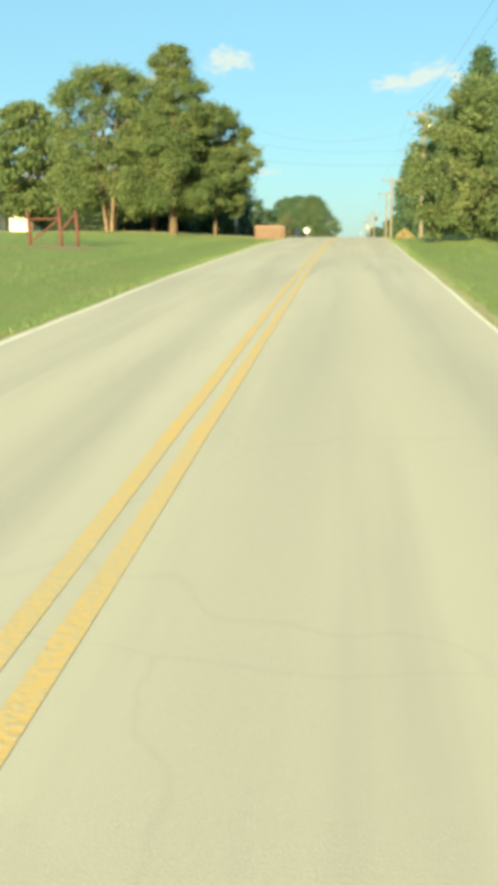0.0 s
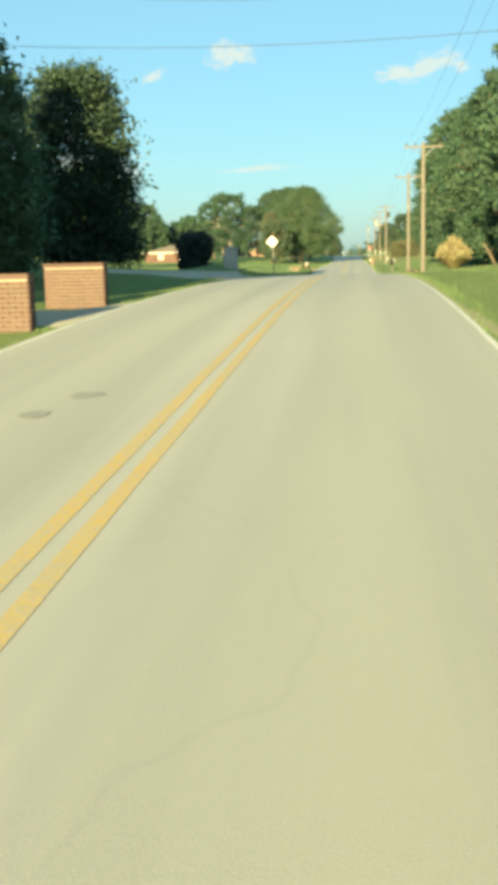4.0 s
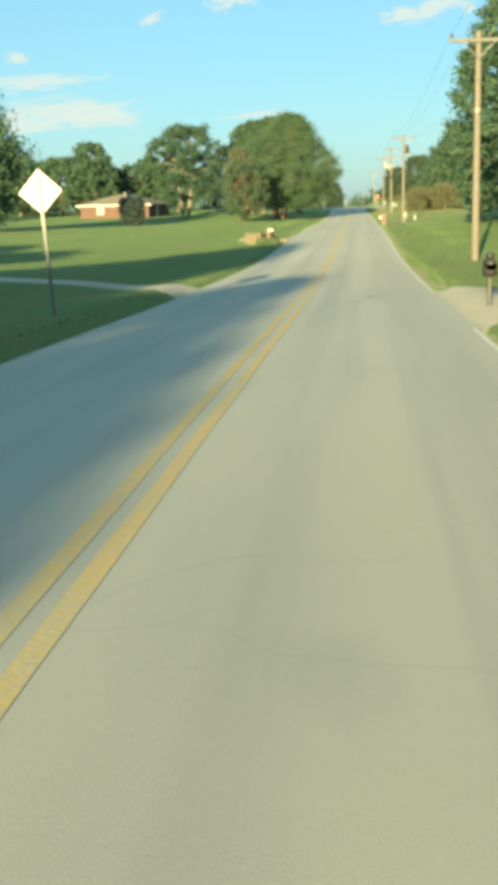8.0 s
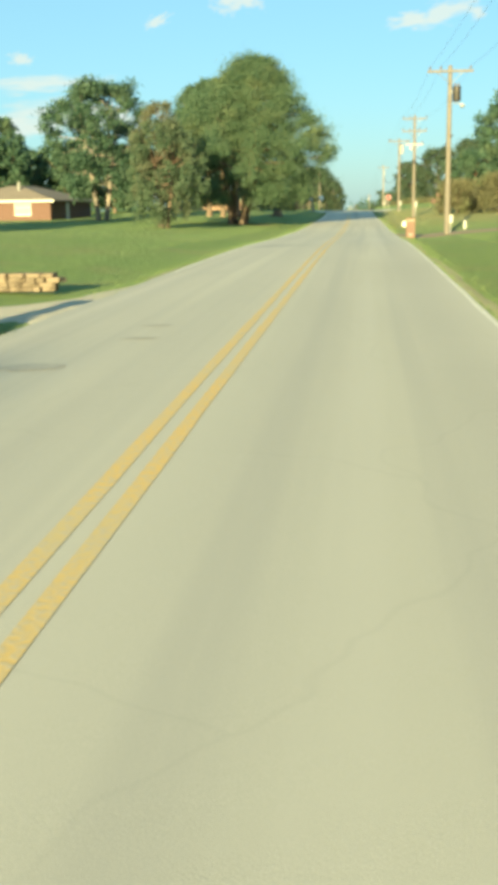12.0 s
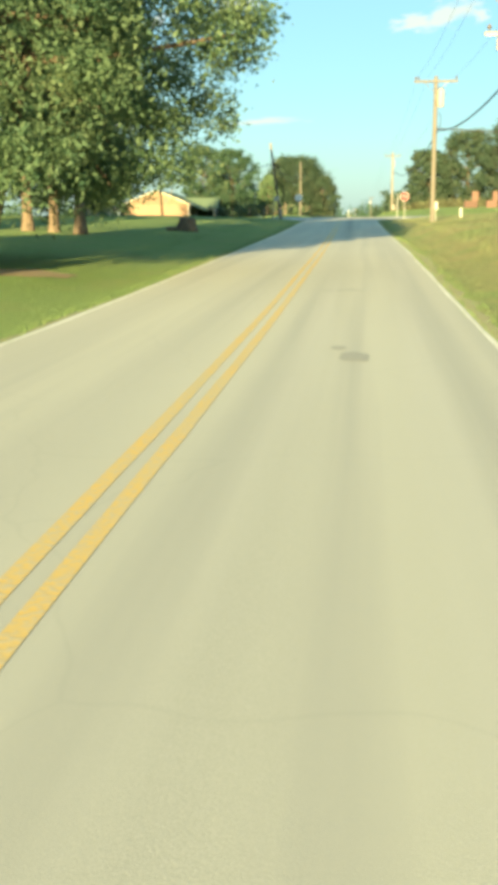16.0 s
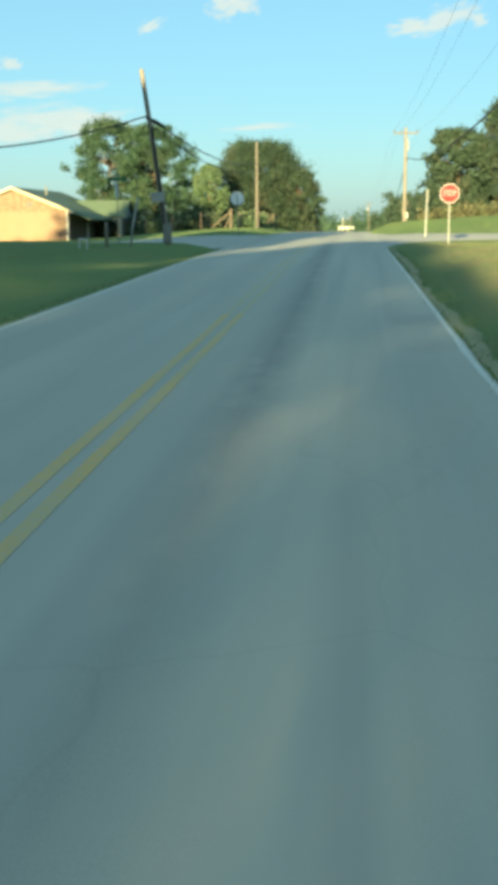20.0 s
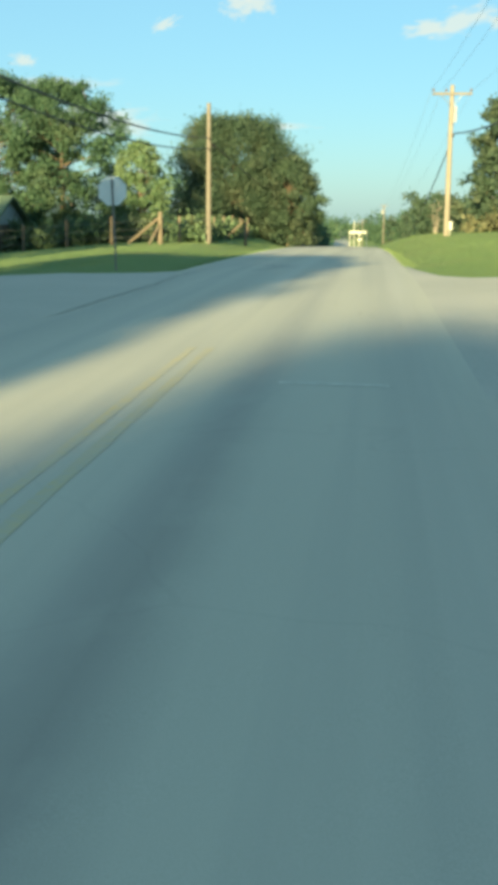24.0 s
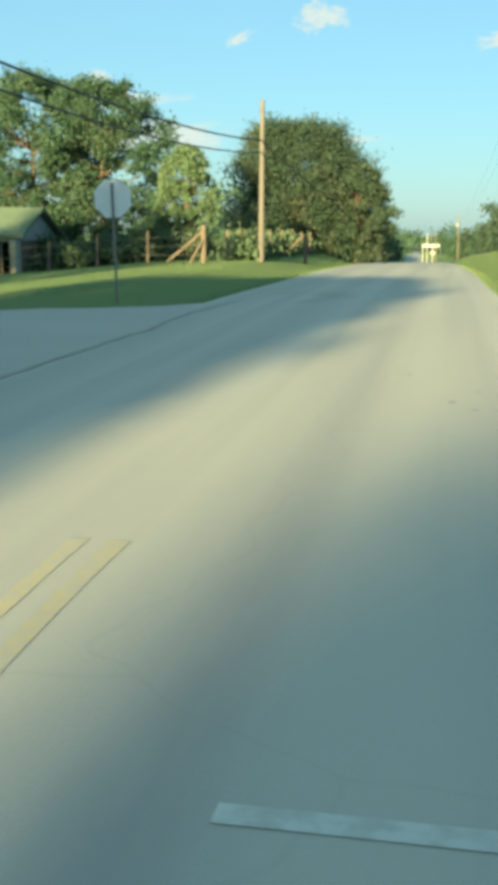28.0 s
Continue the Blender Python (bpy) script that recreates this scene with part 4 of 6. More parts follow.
tree(12.6, 198, 16.0, 5.0, "broad", "tall roadside tree in dense row", 12000, 0.28, 0.04, clumps=50, group=ROW)
tree(14.0, 215, 15.0, 5.2, "broad", "roadside tree at the end of the row", 10000, 0.28, 0.04, clumps=46, group=ROW)
for x, y, h, r in ((24, 118, 13, 6), (25, 150, 13, 6), (25, 182, 13, 6.5), (27, 212, 12, 6)):
    tree(x, y, h, r, "broad", "leafy tree behind the roadside row", 5000, 0.40, 0.04, clumps=36)
bush(9.4, 272, 3.0, 2.3, "rounded tan and olive shrub on the slope", 5000, 0.15, TAN_LEAF, "tan shrubs")
bush(12.6, 268, 3.3, 2.6, "rounded tan and olive shrub on the slope", 5000, 0.15, TAN_LEAF, "tan shrubs")
bush(16.5, 264, 3.4, 2.7, "rounded tan and olive shrub on the slope", 5000, 0.15, TAN_LEAF, "tan shrubs")
tree(15.6, 272, 11.0, 5.2, "broad", "leafy tree behind the tan shrubs", 9000, 0.30, 0.15)
tree(13.5, 300, 6.0, 3.6, "broad", "low leafy tree on the slope", 5000, 0.28, 0.05)
for x, y, h, r in ((10.4, 408, 8.4, 4.2), (16.0, 408, 11.0, 5.0), (22.5, 404, 12.5, 6.0), (30, 400, 12, 6), (39, 396, 12, 6.5)):
    tree(x, y, h, r, "broad", "leafy tree of the thicket beyond the crossing", 9000, 0.30, 0.03, clumps=46, leaf=OLIVE_LEAF, loose=0.42, group="thicket beyond the crossing")

tree(-9.6, 90, 7.0, 2.6, "bush", "dark narrow cedar beside the weathered pole", 9000, 0.20, 0.03)
tree(9.6, 46.5, 5.6, 3.6, "broad", "bushy tree with leaves almost to the ground", 18000, 0.14, 0.03, clumps=44, group=ROW, leaf=PINE_LEAF)
# undergrowth in dark leaves, the grove's shade coloured in
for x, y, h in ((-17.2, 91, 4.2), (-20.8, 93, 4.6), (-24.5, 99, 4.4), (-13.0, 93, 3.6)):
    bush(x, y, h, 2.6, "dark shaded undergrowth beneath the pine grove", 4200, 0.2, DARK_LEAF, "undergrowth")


def far_woods(name, spots, label, seed, leaf=OAK_LEAF, size=0.42, each=650):
    """Far woods: rounded crowns of leaf clumps, too many to count."""
    rng = np.random.default_rng(seed)
    c, r = [], []
    for x, y, h, w in spots:
        base = ground_z(x, y)
        for k in range(16):
            hh = 0.08 + 0.82 * rng.random() ** 1.1
            c.append((x + min(1.3, max(-1.3, rng.normal())) * w * 0.4, y + min(1.3, max(-1.3, rng.normal())) * w * 0.4, base + h * hh))
            r.append(w * (0.22 + 0.22 * rng.random()))
    me = leaves(name, c, r, int(each * 1.5) * len(spots), size * 0.85, leaf, rng, 0.9)
    return tagged(new(name, me), label, "woods", kind="stuff")


rng0 = np.random.default_rng(5)
far_woods("far_woods", [(float(bend(y)) + 8.4 + (y - 440) * 0.02 + 9 * rng0.random(), y, 3.6 + 1.6 * rng0.random() + (y - 440) * 0.010, 2.6) for y in range(440, 640, 5)], "low roadside trees beyond the crossing", 27, size=0.26, each=800, leaf=OLIVE_LEAF)
far_woods("far_woods", [(float(bend(y)) - 6.6 - 6 * rng0.random(), y, 4.4 + 2.0 * rng0.random() + (y - 440) * 0.014, 2.8) for y in range(448, 640, 6)], "roadside trees beyond the crossing", 28, size=0.26, each=800)
far_woods("far_woods", [(float(bend(y)) - 6.2 - 5 * rng0.random(), y, 6.5 + 2.5 * rng0.random(), 3.4) for y in range(540, 800, 6)], "roadside trees on the far slope", 29, size=0.34, each=700)
far_woods("far_woods", [(float(bend(y)) - 9 - 26 * rng0.random(), y, 8 + 4 * rng0.random() + (y > 540) * 3, 6) for y in range(470, 900, 12)], "distant green woods along the road", 21)
far_woods("far_woods", [(float(bend(y)) + 13 + 40 * rng0.random(), y, 4.5 + 3 * rng0.random() + (y > 560) * 3, 5) for y in range(520, 900, 8)], "distant green woods along the road", 22, each=950)
far_woods("far_woods", [(x + 12 * rng0.random(), 900 + 160 * rng0.random(), 9 + 5 * rng0.random(), 12) for x in range(-420, 420, 13)], "tree line on the horizon", 23, size=0.9, each=400)
far_woods("far_woods", [(-120 - 130 * rng0.random(), y, 10 + 4 * rng0.random(), 9) for y in range(60, 860, 16)], "tree line across the fields", 24, size=0.7, each=420)
far_woods("far_woods", [(75 + 110 * rng0.random(), y, 10 + 4 * rng0.random(), 9) for y in range(60, 860, 16)], "tree line across the fields", 25, size=0.7, each=420)
far_woods("far_woods", [(x + 10 * rng0.random(), -150 - 60 * rng0.random(), 7, 9) for x in range(-260, -60, 15)], "tree line behind the start of the road", 26, size=0.7, each=220)

tree(-7.9, 74.6, 8.1, 2.9, "broad", "shorter bushy pine beside a taller one", 30000, 0.115, 0.19, clumps=24, group=PINES, loose=0.40, leaf=PINE_LEAF, bark=PINE_BARK, trunk=0.09)

# ---------------------------------------------------------------- utility poles and wires
POLES = "utility poles along the road"


def crossarm(ob, z, half, pins, y=-0.14):
    """One wooden crossarm with its two braces and its pin insulators."""
    part("crossarm", Shape().box(-half, y - 0.05, z - 0.06, half, y + 0.05, z + 0.06, 0.012), POLE_WOOD, ob)
    for sx in (-1, 1):
        part("arm_brace", Shape().tube([(sx * half * 0.55, y - 0.06, z - 0.05), (sx * 0.05, y - 0.06, z - 0.62)], 0.018, 5), STEEL, ob)
    for px in pins:
        s = Shape().tube([(px, y, z + 0.05), (px, y, z + 0.16)], 0.015, 5)
        s.tube([(px, y, z + 0.13), (px, y, z + 0.17), (px, y, z + 0.21), (px, y, z + 0.26)], [0.045, 0.07, 0.05, 0.03], 8)
        part("insulator", s, CERAMIC, ob, "", True)


def transformer(ob, x, z, material, r=0.22, h=0.75):
    s = Shape().tube([(x, -0.05, z - h / 2), (x, -0.05, z - h / 2 + 0.05), (x, -0.05, z + h / 2 - 0.06), (x, -0.05, z + h / 2), (x, -0.05, z + h / 2 + 0.03)], [r * 0.9, r, r, r * 1.03, r * 0.6], 14)
    can = part("transformer", s, material, ob, "grey can-shaped transformer", True)
    for dx in (-0.09, 0.09):
        part("bushing", Shape().tube([(x + dx, -0.05, z + h / 2), (x + dx, -0.05, z + h / 2 + 0.08), (x + dx, -0.05, z + h / 2 + 0.2)], [0.04, 0.05, 0.02], 7), CERAMIC, can, "", True)
    part("bracket", Shape().box(min(x, 0), -0.09, z + 0.1, max(x, 0), -0.01, z + 0.16), STEEL, can)


def pole(x, y, top, label, arms=((0.35, 1.15, (-1.05, -0.45, 1.05)),), wood=POLE_WOOD, lean=0.0, r=0.15, group=POLES, sink=0.0):
    """A tapered wooden pole; top: height of its tip above the ground. arms: drop from the tip, half length, pins."""
    ob = thing("utility_pole", x, y, label, "utility pole", group)
    ob.location.z -= sink
    pts = [(0, 0, -0.3), (lean * 0.02, 0, 0.1), (lean * 0.33, 0, top * 0.33), (lean * 0.66, 0, top * 0.66), (lean, 0, top - 0.04), (lean, 0, top)]
    part("shaft", Shape().tube(pts, [r * 1.05, r, r * 0.92, r * 0.82, r * 0.72, r * 0.6], 14), wood, ob, "", True)
    for drop, half, pins in arms:
        crossarm(ob, top - drop, half, pins)
    return ob


def meter_box(ob, z, x=0.14):
    part("meter_box", Shape().box(x - 0.02, -0.16, z, x + 0.16, 0.12, z + 0.45, 0.02), GREY_PAINT, ob, "pale grey meter box")
    part("conduit", Shape().tube([(x + 0.05, 0, -0.1), (x + 0.05, 0, z + 0.05)], 0.025, 6), GREY_PAINT, ob)


PINS = (-1.05, -0.5, 1.05)
top_a = 8.6
pa = pole(5.88, 80.8, top_a, "tan wooden utility pole with a crossarm and a pale transformer", ((0.3, 1.2, PINS),))
transformer(pa, 0.38, top_a - 1.35, GREY_PAINT)
pb = pole(5.58, 131.6, 8.0, "tan wooden utility pole with one crossarm", ((0.3, 1.2, PINS),))
part("bolt_plate", Shape().box(-0.16, -0.17, 4.9, 0.16, -0.13, 5.15, 0.01), DARK_METAL, pb)
pc = pole(5.85, 158.35, 8.5, "pale slender utility pole with a short crossarm", ((0.35, 1.1, (-1.0, 1.0, 0.4)),))
part("pole_band", Shape().tube([(0, 0, 5.55), (0, 0, 5.7)], 0.16, 12), STEEL, pc)
pd = pole(5.78, 232.6, 8.75, "tan utility pole with crossarm, dark transformer and meter box", ((0.3, 1.2, PINS),))
transformer(pd, 0.36, 7.3, DARK_METAL)
meter_box(pd, 0.6)
part("floodlight", Shape().tube([(0.15, -0.1, 6.85), (0.55, -0.25, 6.8), (0.62, -0.3, 6.74), (0.66, -0.34, 6.62)], [0.02, 0.03, 0.09, 0.13], 8), GREY_PAINT, pd, "white floodlight on a short arm", True)
pe = pole(5.6, 273.0, 9.15, "pale utility pole with three stacked crossarms", ((0.3, 1.05, (-1.0, -0.4, 1.0)), (1.35, 1.05, (-1.0, -0.4, 0.4, 1.0)), (2.45, 0.8, (-0.65, 0.1, 0.65))), sink=0.42)
part("line_switch", Shape().box(-0.80, -0.26, 6.62, 0.70, -0.18, 6.73, 0.02), STEEL, pe, "grey line switch")
part("cutout", Shape().box(-0.42, -0.26, 6.2, -0.22, -0.08, 6.55, 0.02), STEEL, pe)
part("pole_band", Shape().tube([(0, 0, 5.0), (0, 0, 5.35)], 0.17, 12), DARK_METAL, pe)
meter_box(pe, 1.32)
pf = pole(5.15, 304.4, 8.6, "tan utility pole with crossarm and tall grey transformer", ((0.3, 1.25, (-1.15, -1.0, 1.15)),), sink=0.41)
transformer(pf, 0.3, 7.35, GREY_PAINT, 0.2, 0.95)
meter_box(pf, 1.1)
part("wire_loop", Shape().tube([(0.2, -0.1, 6.6), (0.34, -0.1, 6.3), (0.3, -0.1, 5.9), (0.18, -0.1, 5.6)], 0.02, 5), CABLE, pf)
ph = pole(4.6, 390.7, 7.6, "pale utility pole with one crossarm beyond the crossing", ((0.45, 1.0, (-0.95, -0.3, 0.95)),), wood=POLE_PALE)
part("riser", Shape().tube([(0.20, -0.05, 5.75), (0.21, -0.05, 6.55)], 0.07, 8), GREY_PAINT, ph, "pale cable riser")
meter_box(ph, 0.3)
pi = pole(2.4, 573, 9.2, "distant wooden utility pole", ((0.3, 0.9, (-0.8, 0.8)),))
transformer(pi, -0.3, 7.6, GREY_PAINT)
pole(float(bend(690)) + 6.5, 690, 9, "distant wooden utility pole")
pole(float(bend(780)) + 6.5, 780, 9, "distant wooden utility pole")

pg = pole(-7.36, 386.4, 6.75, "bare tan wooden pole with no crossarm", (), r=0.13, group="")
part("cable_hook", Shape().tube([(0.12, -0.02, 4.8), (0.26, -0.02, 4.7), (0.3, -0.02, 4.55)], 0.04, 6), DARK_METAL, pg)
pl = pole(-7.45, 84.4, 8.45, "grey weathered pole leaning beside the pines", (), POLE_PALE, -0.22, 0.12, group="")
part("meter_box", Shape().box(-0.16, -0.3, 0.75, 0.1, -0.12, 1.45, 0.03), GREY_PAINT, pl, "pale grey meter box")
part("junction_box", Shape().box(-0.08, -0.24, 4.4, 0.08, -0.1, 4.75, 0.02), GREY_PAINT, pl)
pk = pole(-6.3, 338, 6.55, "old dark pole leaning at the crossing", (), POLE_GREY, -0.92, 0.115, group="")
part("conduit", Shape().tube([(-0.04, -0.16, 0.0), (-0.25, -0.16, 1.9), (-0.54, -0.16, 4.4)], 0.05, 7), DARK_METAL, pk)
part("pole_box", Shape().box(-0.16, -0.3, 0.05, 0.16, -0.14, 0.8, 0.02), STEEL, pk, "grey utility box at the foot")
part("notice_board", Shape().box(-0.62, -0.22, 1.62, -0.08, -0.18, 1.98, 0.01), SIGN_WHITE, pk, "small white notice board")
part("splice_case", Shape().tube([(-0.75, -0.1, 4.75), (-0.45, 0.1, 4.62), (-0.1, 0.3, 4.45)], [0.05, 0.09, 0.05], 8), CABLE, pk, "", True)
pole(-16.4, 334.9, 4.9, "thin dark pole by the trees", (), BARK, -0.3, 0.09, group="")


def wire(a, b, sag, r, material, label, name="power_line", group="overhead wires"):
    a, b = Vector(a), Vector(b)
    n = 14
    pts = [a.lerp(b, k / n) - Vector((0, 0, 4 * sag * (k / n) * (1 - k / n))) for k in range(n + 1)]
    return tagged(new(name, Shape().tube(pts, r, 5).mesh(name, material, True)), label, "wire", group)


def tip(x, y, h, dx=0.0):
    return (x + dx, y, ground_z(x, y) + h)


LINE = [(5.88, 80.8, 8.53), (5.58, 131.6, 7.93), (5.85, 158.35, 8.38), (5.78, 232.6, 8.68), (5.6, 273.0, 8.66), (5.15, 304.4, 8.12), (4.6, 390.7, 7.38), (2.4, 573, 9.13), (float(bend(690)) + 6.5, 690, 8.9), (float(bend(780)) + 6.5, 780, 8.9)]
LINE = [(6.6, 30, 8.5), *LINE]
pole(6.6, 30, 8.6, "tan wooden utility pole with one crossarm", ((0.3, 1.2, PINS),))
pole(6.8, -20, 8.6, "tan wooden utility pole with one crossarm", ((0.3, 1.2, PINS),))
LINE = [(6.8, -20, 8.5), *LINE]
for p, q in zip(LINE, LINE[1:]):
    for dx in (-1.05, -0.5, 1.05):
        wire(tip(*p, dx), tip(*q, dx), 0.012 * (q[1] - p[1]), 0.006, ALU_WIRE, "thin bare power line between poles")
for p, q in zip(LINE[5:9], LINE[6:10]):
    wire(tip(p[0], p[1], 5.2, 0.2), tip(q[0], q[1], 5.2, 0.2), (0.016 if p[1] < 380 else 0.028) * (q[1] - p[1]), 0.035, CABLE, "thick black telephone cable", "telephone_cable")
wire(tip(5.15, 304.4, 5.3), (60, 322, 8.5), 1.2, 0.035, CABLE, "thick black telephone cable", "telephone_cable")
for h, sag, far in ((8.3, 1.3, 7.6), (7.0, 0.6, 6.1), (5.6, 0.25, 5.0)):
    wire(tip(-7.6, 84.4, h), tip(5.88, 80.8, far), sag, 0.006, CABLE, "service wire crossing over the road")
lean_at = lambda k: (-6.3 - 0.92 * k / 6.55, 338, ground_z(-6.3, 338) + k)
wire(lean_at(4.85), tip(-16.6, 334.9, 3.3), 0.5, 0.03, CABLE, "black telephone cable strung between poles", "telephone_cable")
wire(tip(-16.6, 334.9, 3.3), (-60, 322, 6.0), 0.8, 0.03, CABLE, "black telephone cable strung between poles", "telephone_cable")
wire(lean_at(4.8), tip(-7.36, 386.4, 5.1), 0.7, 0.03, CABLE, "black telephone cable strung between poles", "telephone_cable")
wire(lean_at(4.5), tip(-7.36, 386.4, 4.6), 0.8, 0.025, CABLE, "black telephone cable strung between poles", "telephone_cable")
wire(tip(-7.36, 386.4, 5.0), (-9, 520, 4.5), 1.2, 0.03, CABLE, "black telephone cable strung between poles", "telephone_cable")

# ---------------------------------------------------------------- road signs


def plate(outline, y0, y1):
    return Shape().prism(outline, y0, y1)


def octagon(r):
    return [(r * math.cos(math.pi / 8 + k * math.pi / 4), r * math.sin(math.pi / 8 + k * math.pi / 4)) for k in range(8)]


def lifted(outline, z):
    return [(x, z + h) for x, h in outline]


def word(text, height, material, parent, z, y):
    """Letters standing upright, that face the way -y."""
    data = bpy.data.curves.new("lettering", "FONT")
    data.body, data.size, data.extrude, data.align_x, data.align_y = text, height, 0.002, "CENTER", "CENTER"
    holder = new("lettering_curve", data)
    me = bpy.data.meshes.new_from_object(holder)
    bpy.data.objects.remove(holder)
    me.name = "lettering"
    me.materials.clear()
    me.materials.append(material)
    ob = new("lettering", me)
    ob.parent, ob.location = parent, (0, y, z)
    ob.rotation_euler = (radians(90), 0, 0)
    ob.scale = (0.8, 1.25, 1)
    return ob


def stop_sign(x, y, centre, label, turn=0.0, lean=0.0, group="stop signs at the crossing"):
    ob = thing("stop_sign", x, y, label, "stop sign", group, turn=turn)
    part("post", Shape().box(-0.025, -0.015, -0.3, 0.025, 0.02, centre + 0.30, 0.006), STEEL, ob)
    blade = part("blade", plate(lifted(octagon(0.405), centre), -0.022, -0.018), SIGN_BACK, ob, "bare metal back of the sign")
    part("border", plate(lifted(octagon(0.400), centre), -0.026, -0.022), SIGN_WHITE, blade)
    face = part("red_face", plate(lifted(octagon(0.375), centre), -0.030, -0.026), SIGN_RED, blade)
    word("STOP", 0.26, SIGN_WHITE, blade, centre, -0.034)
    for z in (centre - 0.22, centre + 0.22):
        part("bolt", Shape().tube([(0, -0.04, z), (0, -0.03, z)], 0.012, 6), STEEL, ob)
    ob.rotation_euler[1] = radians(lean)
    return ob


stop_sign(4.68, 341.0, 3.19 - ground_z(4.68, 341), "red and white octagonal stop sign facing the road")
stop_sign(-5.95, 359.9, 3.41 - ground_z(-5.95, 359.9), "stop sign seen from its bare metal back", 184, 2.0)
st = stop_sign(-8.8, 340.4, 2.12, "stop sign seen edge-on, under green street name blades", -88)
for dz, turn in ((2.50, 0), (2.67, 90)):
    b = part("street_blade", Shape().box(-0.38, -0.006, dz, 0.38, 0.006, dz + 0.15, 0.004), SIGN_GREEN, st, "green street name blade")
    b.rotation_euler = (0, 0, radians(turn + 88))

ds = thing("warning_sign", -3.95, 132.8, "diamond road sign seen from its bare metal back", "road sign")
part("post", Shape().box(-0.03, -0.02, -0.3, 0.03, 0.02, 2.40, 0.006), STEEL, ds)
part("blade", plate(lifted([(-0.385, 0), (-0.355, -0.03), (-0.03, -0.355), (0, -0.385), (0.03, -0.355), (0.355, -0.03), (0.385, 0), (0.355, 0.03), (0.03, 0.355), (0, 0.385), (-0.03, 0.355), (-0.355, 0.03)], 2.12), 0.022, 0.028), SIGN_PALE, ds, "bare pale metal back of the sign")
for z in (1.92, 2.32):
    part("bolt", Shape().tube([(0, -0.035, z), (0, 0.02, z)], 0.014, 6), STEEL, ds)
ds.rotation_euler[1] = radians(-3.5)

wp = thing("marker_post", 4.3, 351.5, "plain white wooden marker post by the stop sign", "post")
part("post", Shape().box(-0.03, -0.03, -0.3, 0.03, 0.03, 2.35, 0.01), GREY_PAINT, wp)
wp.rotation_euler[1] = radians(1.5)
gs = thing("guy_marker", -6.6, 332, "leaning pale marker stake by the stop sign", "post")
part("stake", Shape().tube([(0, 0, -0.2), (0.14, 0, 0.8), (0.28, 0.3, 1.65)], [0.035, 0.035, 0.03], 7), GREY_PAINT, gs, "", True)
dp = thing("fence_post", -7.2, 331.2, "short dark wooden post in the grass", "post")
part("post", Shape().tube([(0, 0, -0.2), (0, 0, 0.75), (0, 0, 0.8)], [0.06, 0.055, 0.03], 8), POLE_GREY, dp, "", True)
saw = thing("sawhorse", -7.3, 328.4, "small white folding sawhorse on the grass", "sawhorse")
part("beam", Shape().box(-0.15, -0.03, 0.27, 0.15, 0.03, 0.33, 0.01), WHITE_PAINT, saw)
for sx in (-0.12, 0.12):
    for sy in (-1, 1):
        part("leg", Shape().tube([(sx, sy * 0.10, -0.02), (sx, sy * 0.015, 0.3)], 0.015, 5), WHITE_PAINT, saw)

# ---------------------------------------------------------------- walls, mailboxes and small roadside things


def brick_mesh(name, l, d, h, material):
    return Shape().box(-l / 2, -d / 2, 0, l / 2, d / 2, h, 0.006).mesh(name, material)


def brick_face(parent, mesh, x0, x1, y, z0, z1, l, h, joint=0.012, turn=0.0, cx=0.0):
    """Courses of single bricks in running bond, standing 6 mm proud of the core."""
    row, z = 0, z0
    while z + h <= z1 + 0.001:
        x = x0 + (0 if row % 2 == 0 else -(l + joint) / 2)
        while x < x1 - 0.02:
            a, b = max(x, x0), min(x + l, x1)
            if b - a > 0.03:
                ob = new("brick", mesh)
                ob.parent = parent
                c = Vector(((a + b) / 2, y, z))
                ob.location = Matrix.Rotation(radians(turn), 3, "Z") @ c
                ob.rotation_euler = (0, 0, radians(turn))
                ob.scale = ((b - a) / l, 1, 1)
            x += l + joint
        z += h + joint
        row += 1


def entrance_wall(x0, x1, y, height, label):
    ob = thing("brick_wall", (x0 + x1) / 2, y, label, "wall", "entrance walls")
    w = (x1 - x0) / 2
    part("core", Shape().box(-w + 0.01, -0.14, -0.3, w - 0.01, 0.16, height - 0.08), MORTAR, ob)
    part("coping", Shape().box(-w - 0.02, -0.18, height - 0.08, w + 0.02, 0.20, height, 0.02), PINK_BRICK, ob, "course of bricks laid on edge")
    brick_face(ob, brick_mesh("brick", 0.2, 0.05, 0.062, PINK_BRICK), -w, w, -0.145, 0.0, height - 0.09, 0.2, 0.062)
    brick_face(ob, brick_mesh("brick", 0.2, 0.05, 0.062, PINK_BRICK), -0.15, 0.17, -w + 0.005, 0.0, height - 0.09, 0.2, 0.062, turn=90)
    return ob


entrance_wall(-5.40, -3.62, 75.9, 0.92, "low salmon brick entrance wall beside the drive")
entrance_wall(-4.95, -3.72, 81.6, 0.92, "low salmon brick entrance wall beside the drive")

col = thing("mailbox_pillar", -3.95, 107.2, "square grey stone mailbox pillar on the lawn", "mailbox")
part("pillar", Shape().box(-0.27, -0.27, -0.3, 0.27, 0.27, 0.82, 0.02), CONCRETE, col)
part("cap", Shape().box(-0.295, -0.295, 0.82, 0.295, 0.295, 0.87, 0.02), CONCRETE, col)
part("letter_slot", Shape().box(0.262, -0.11, 0.51, 0.285, 0.11, 0.75, 0.01), DARK_METAL, col, "dark mailbox door")

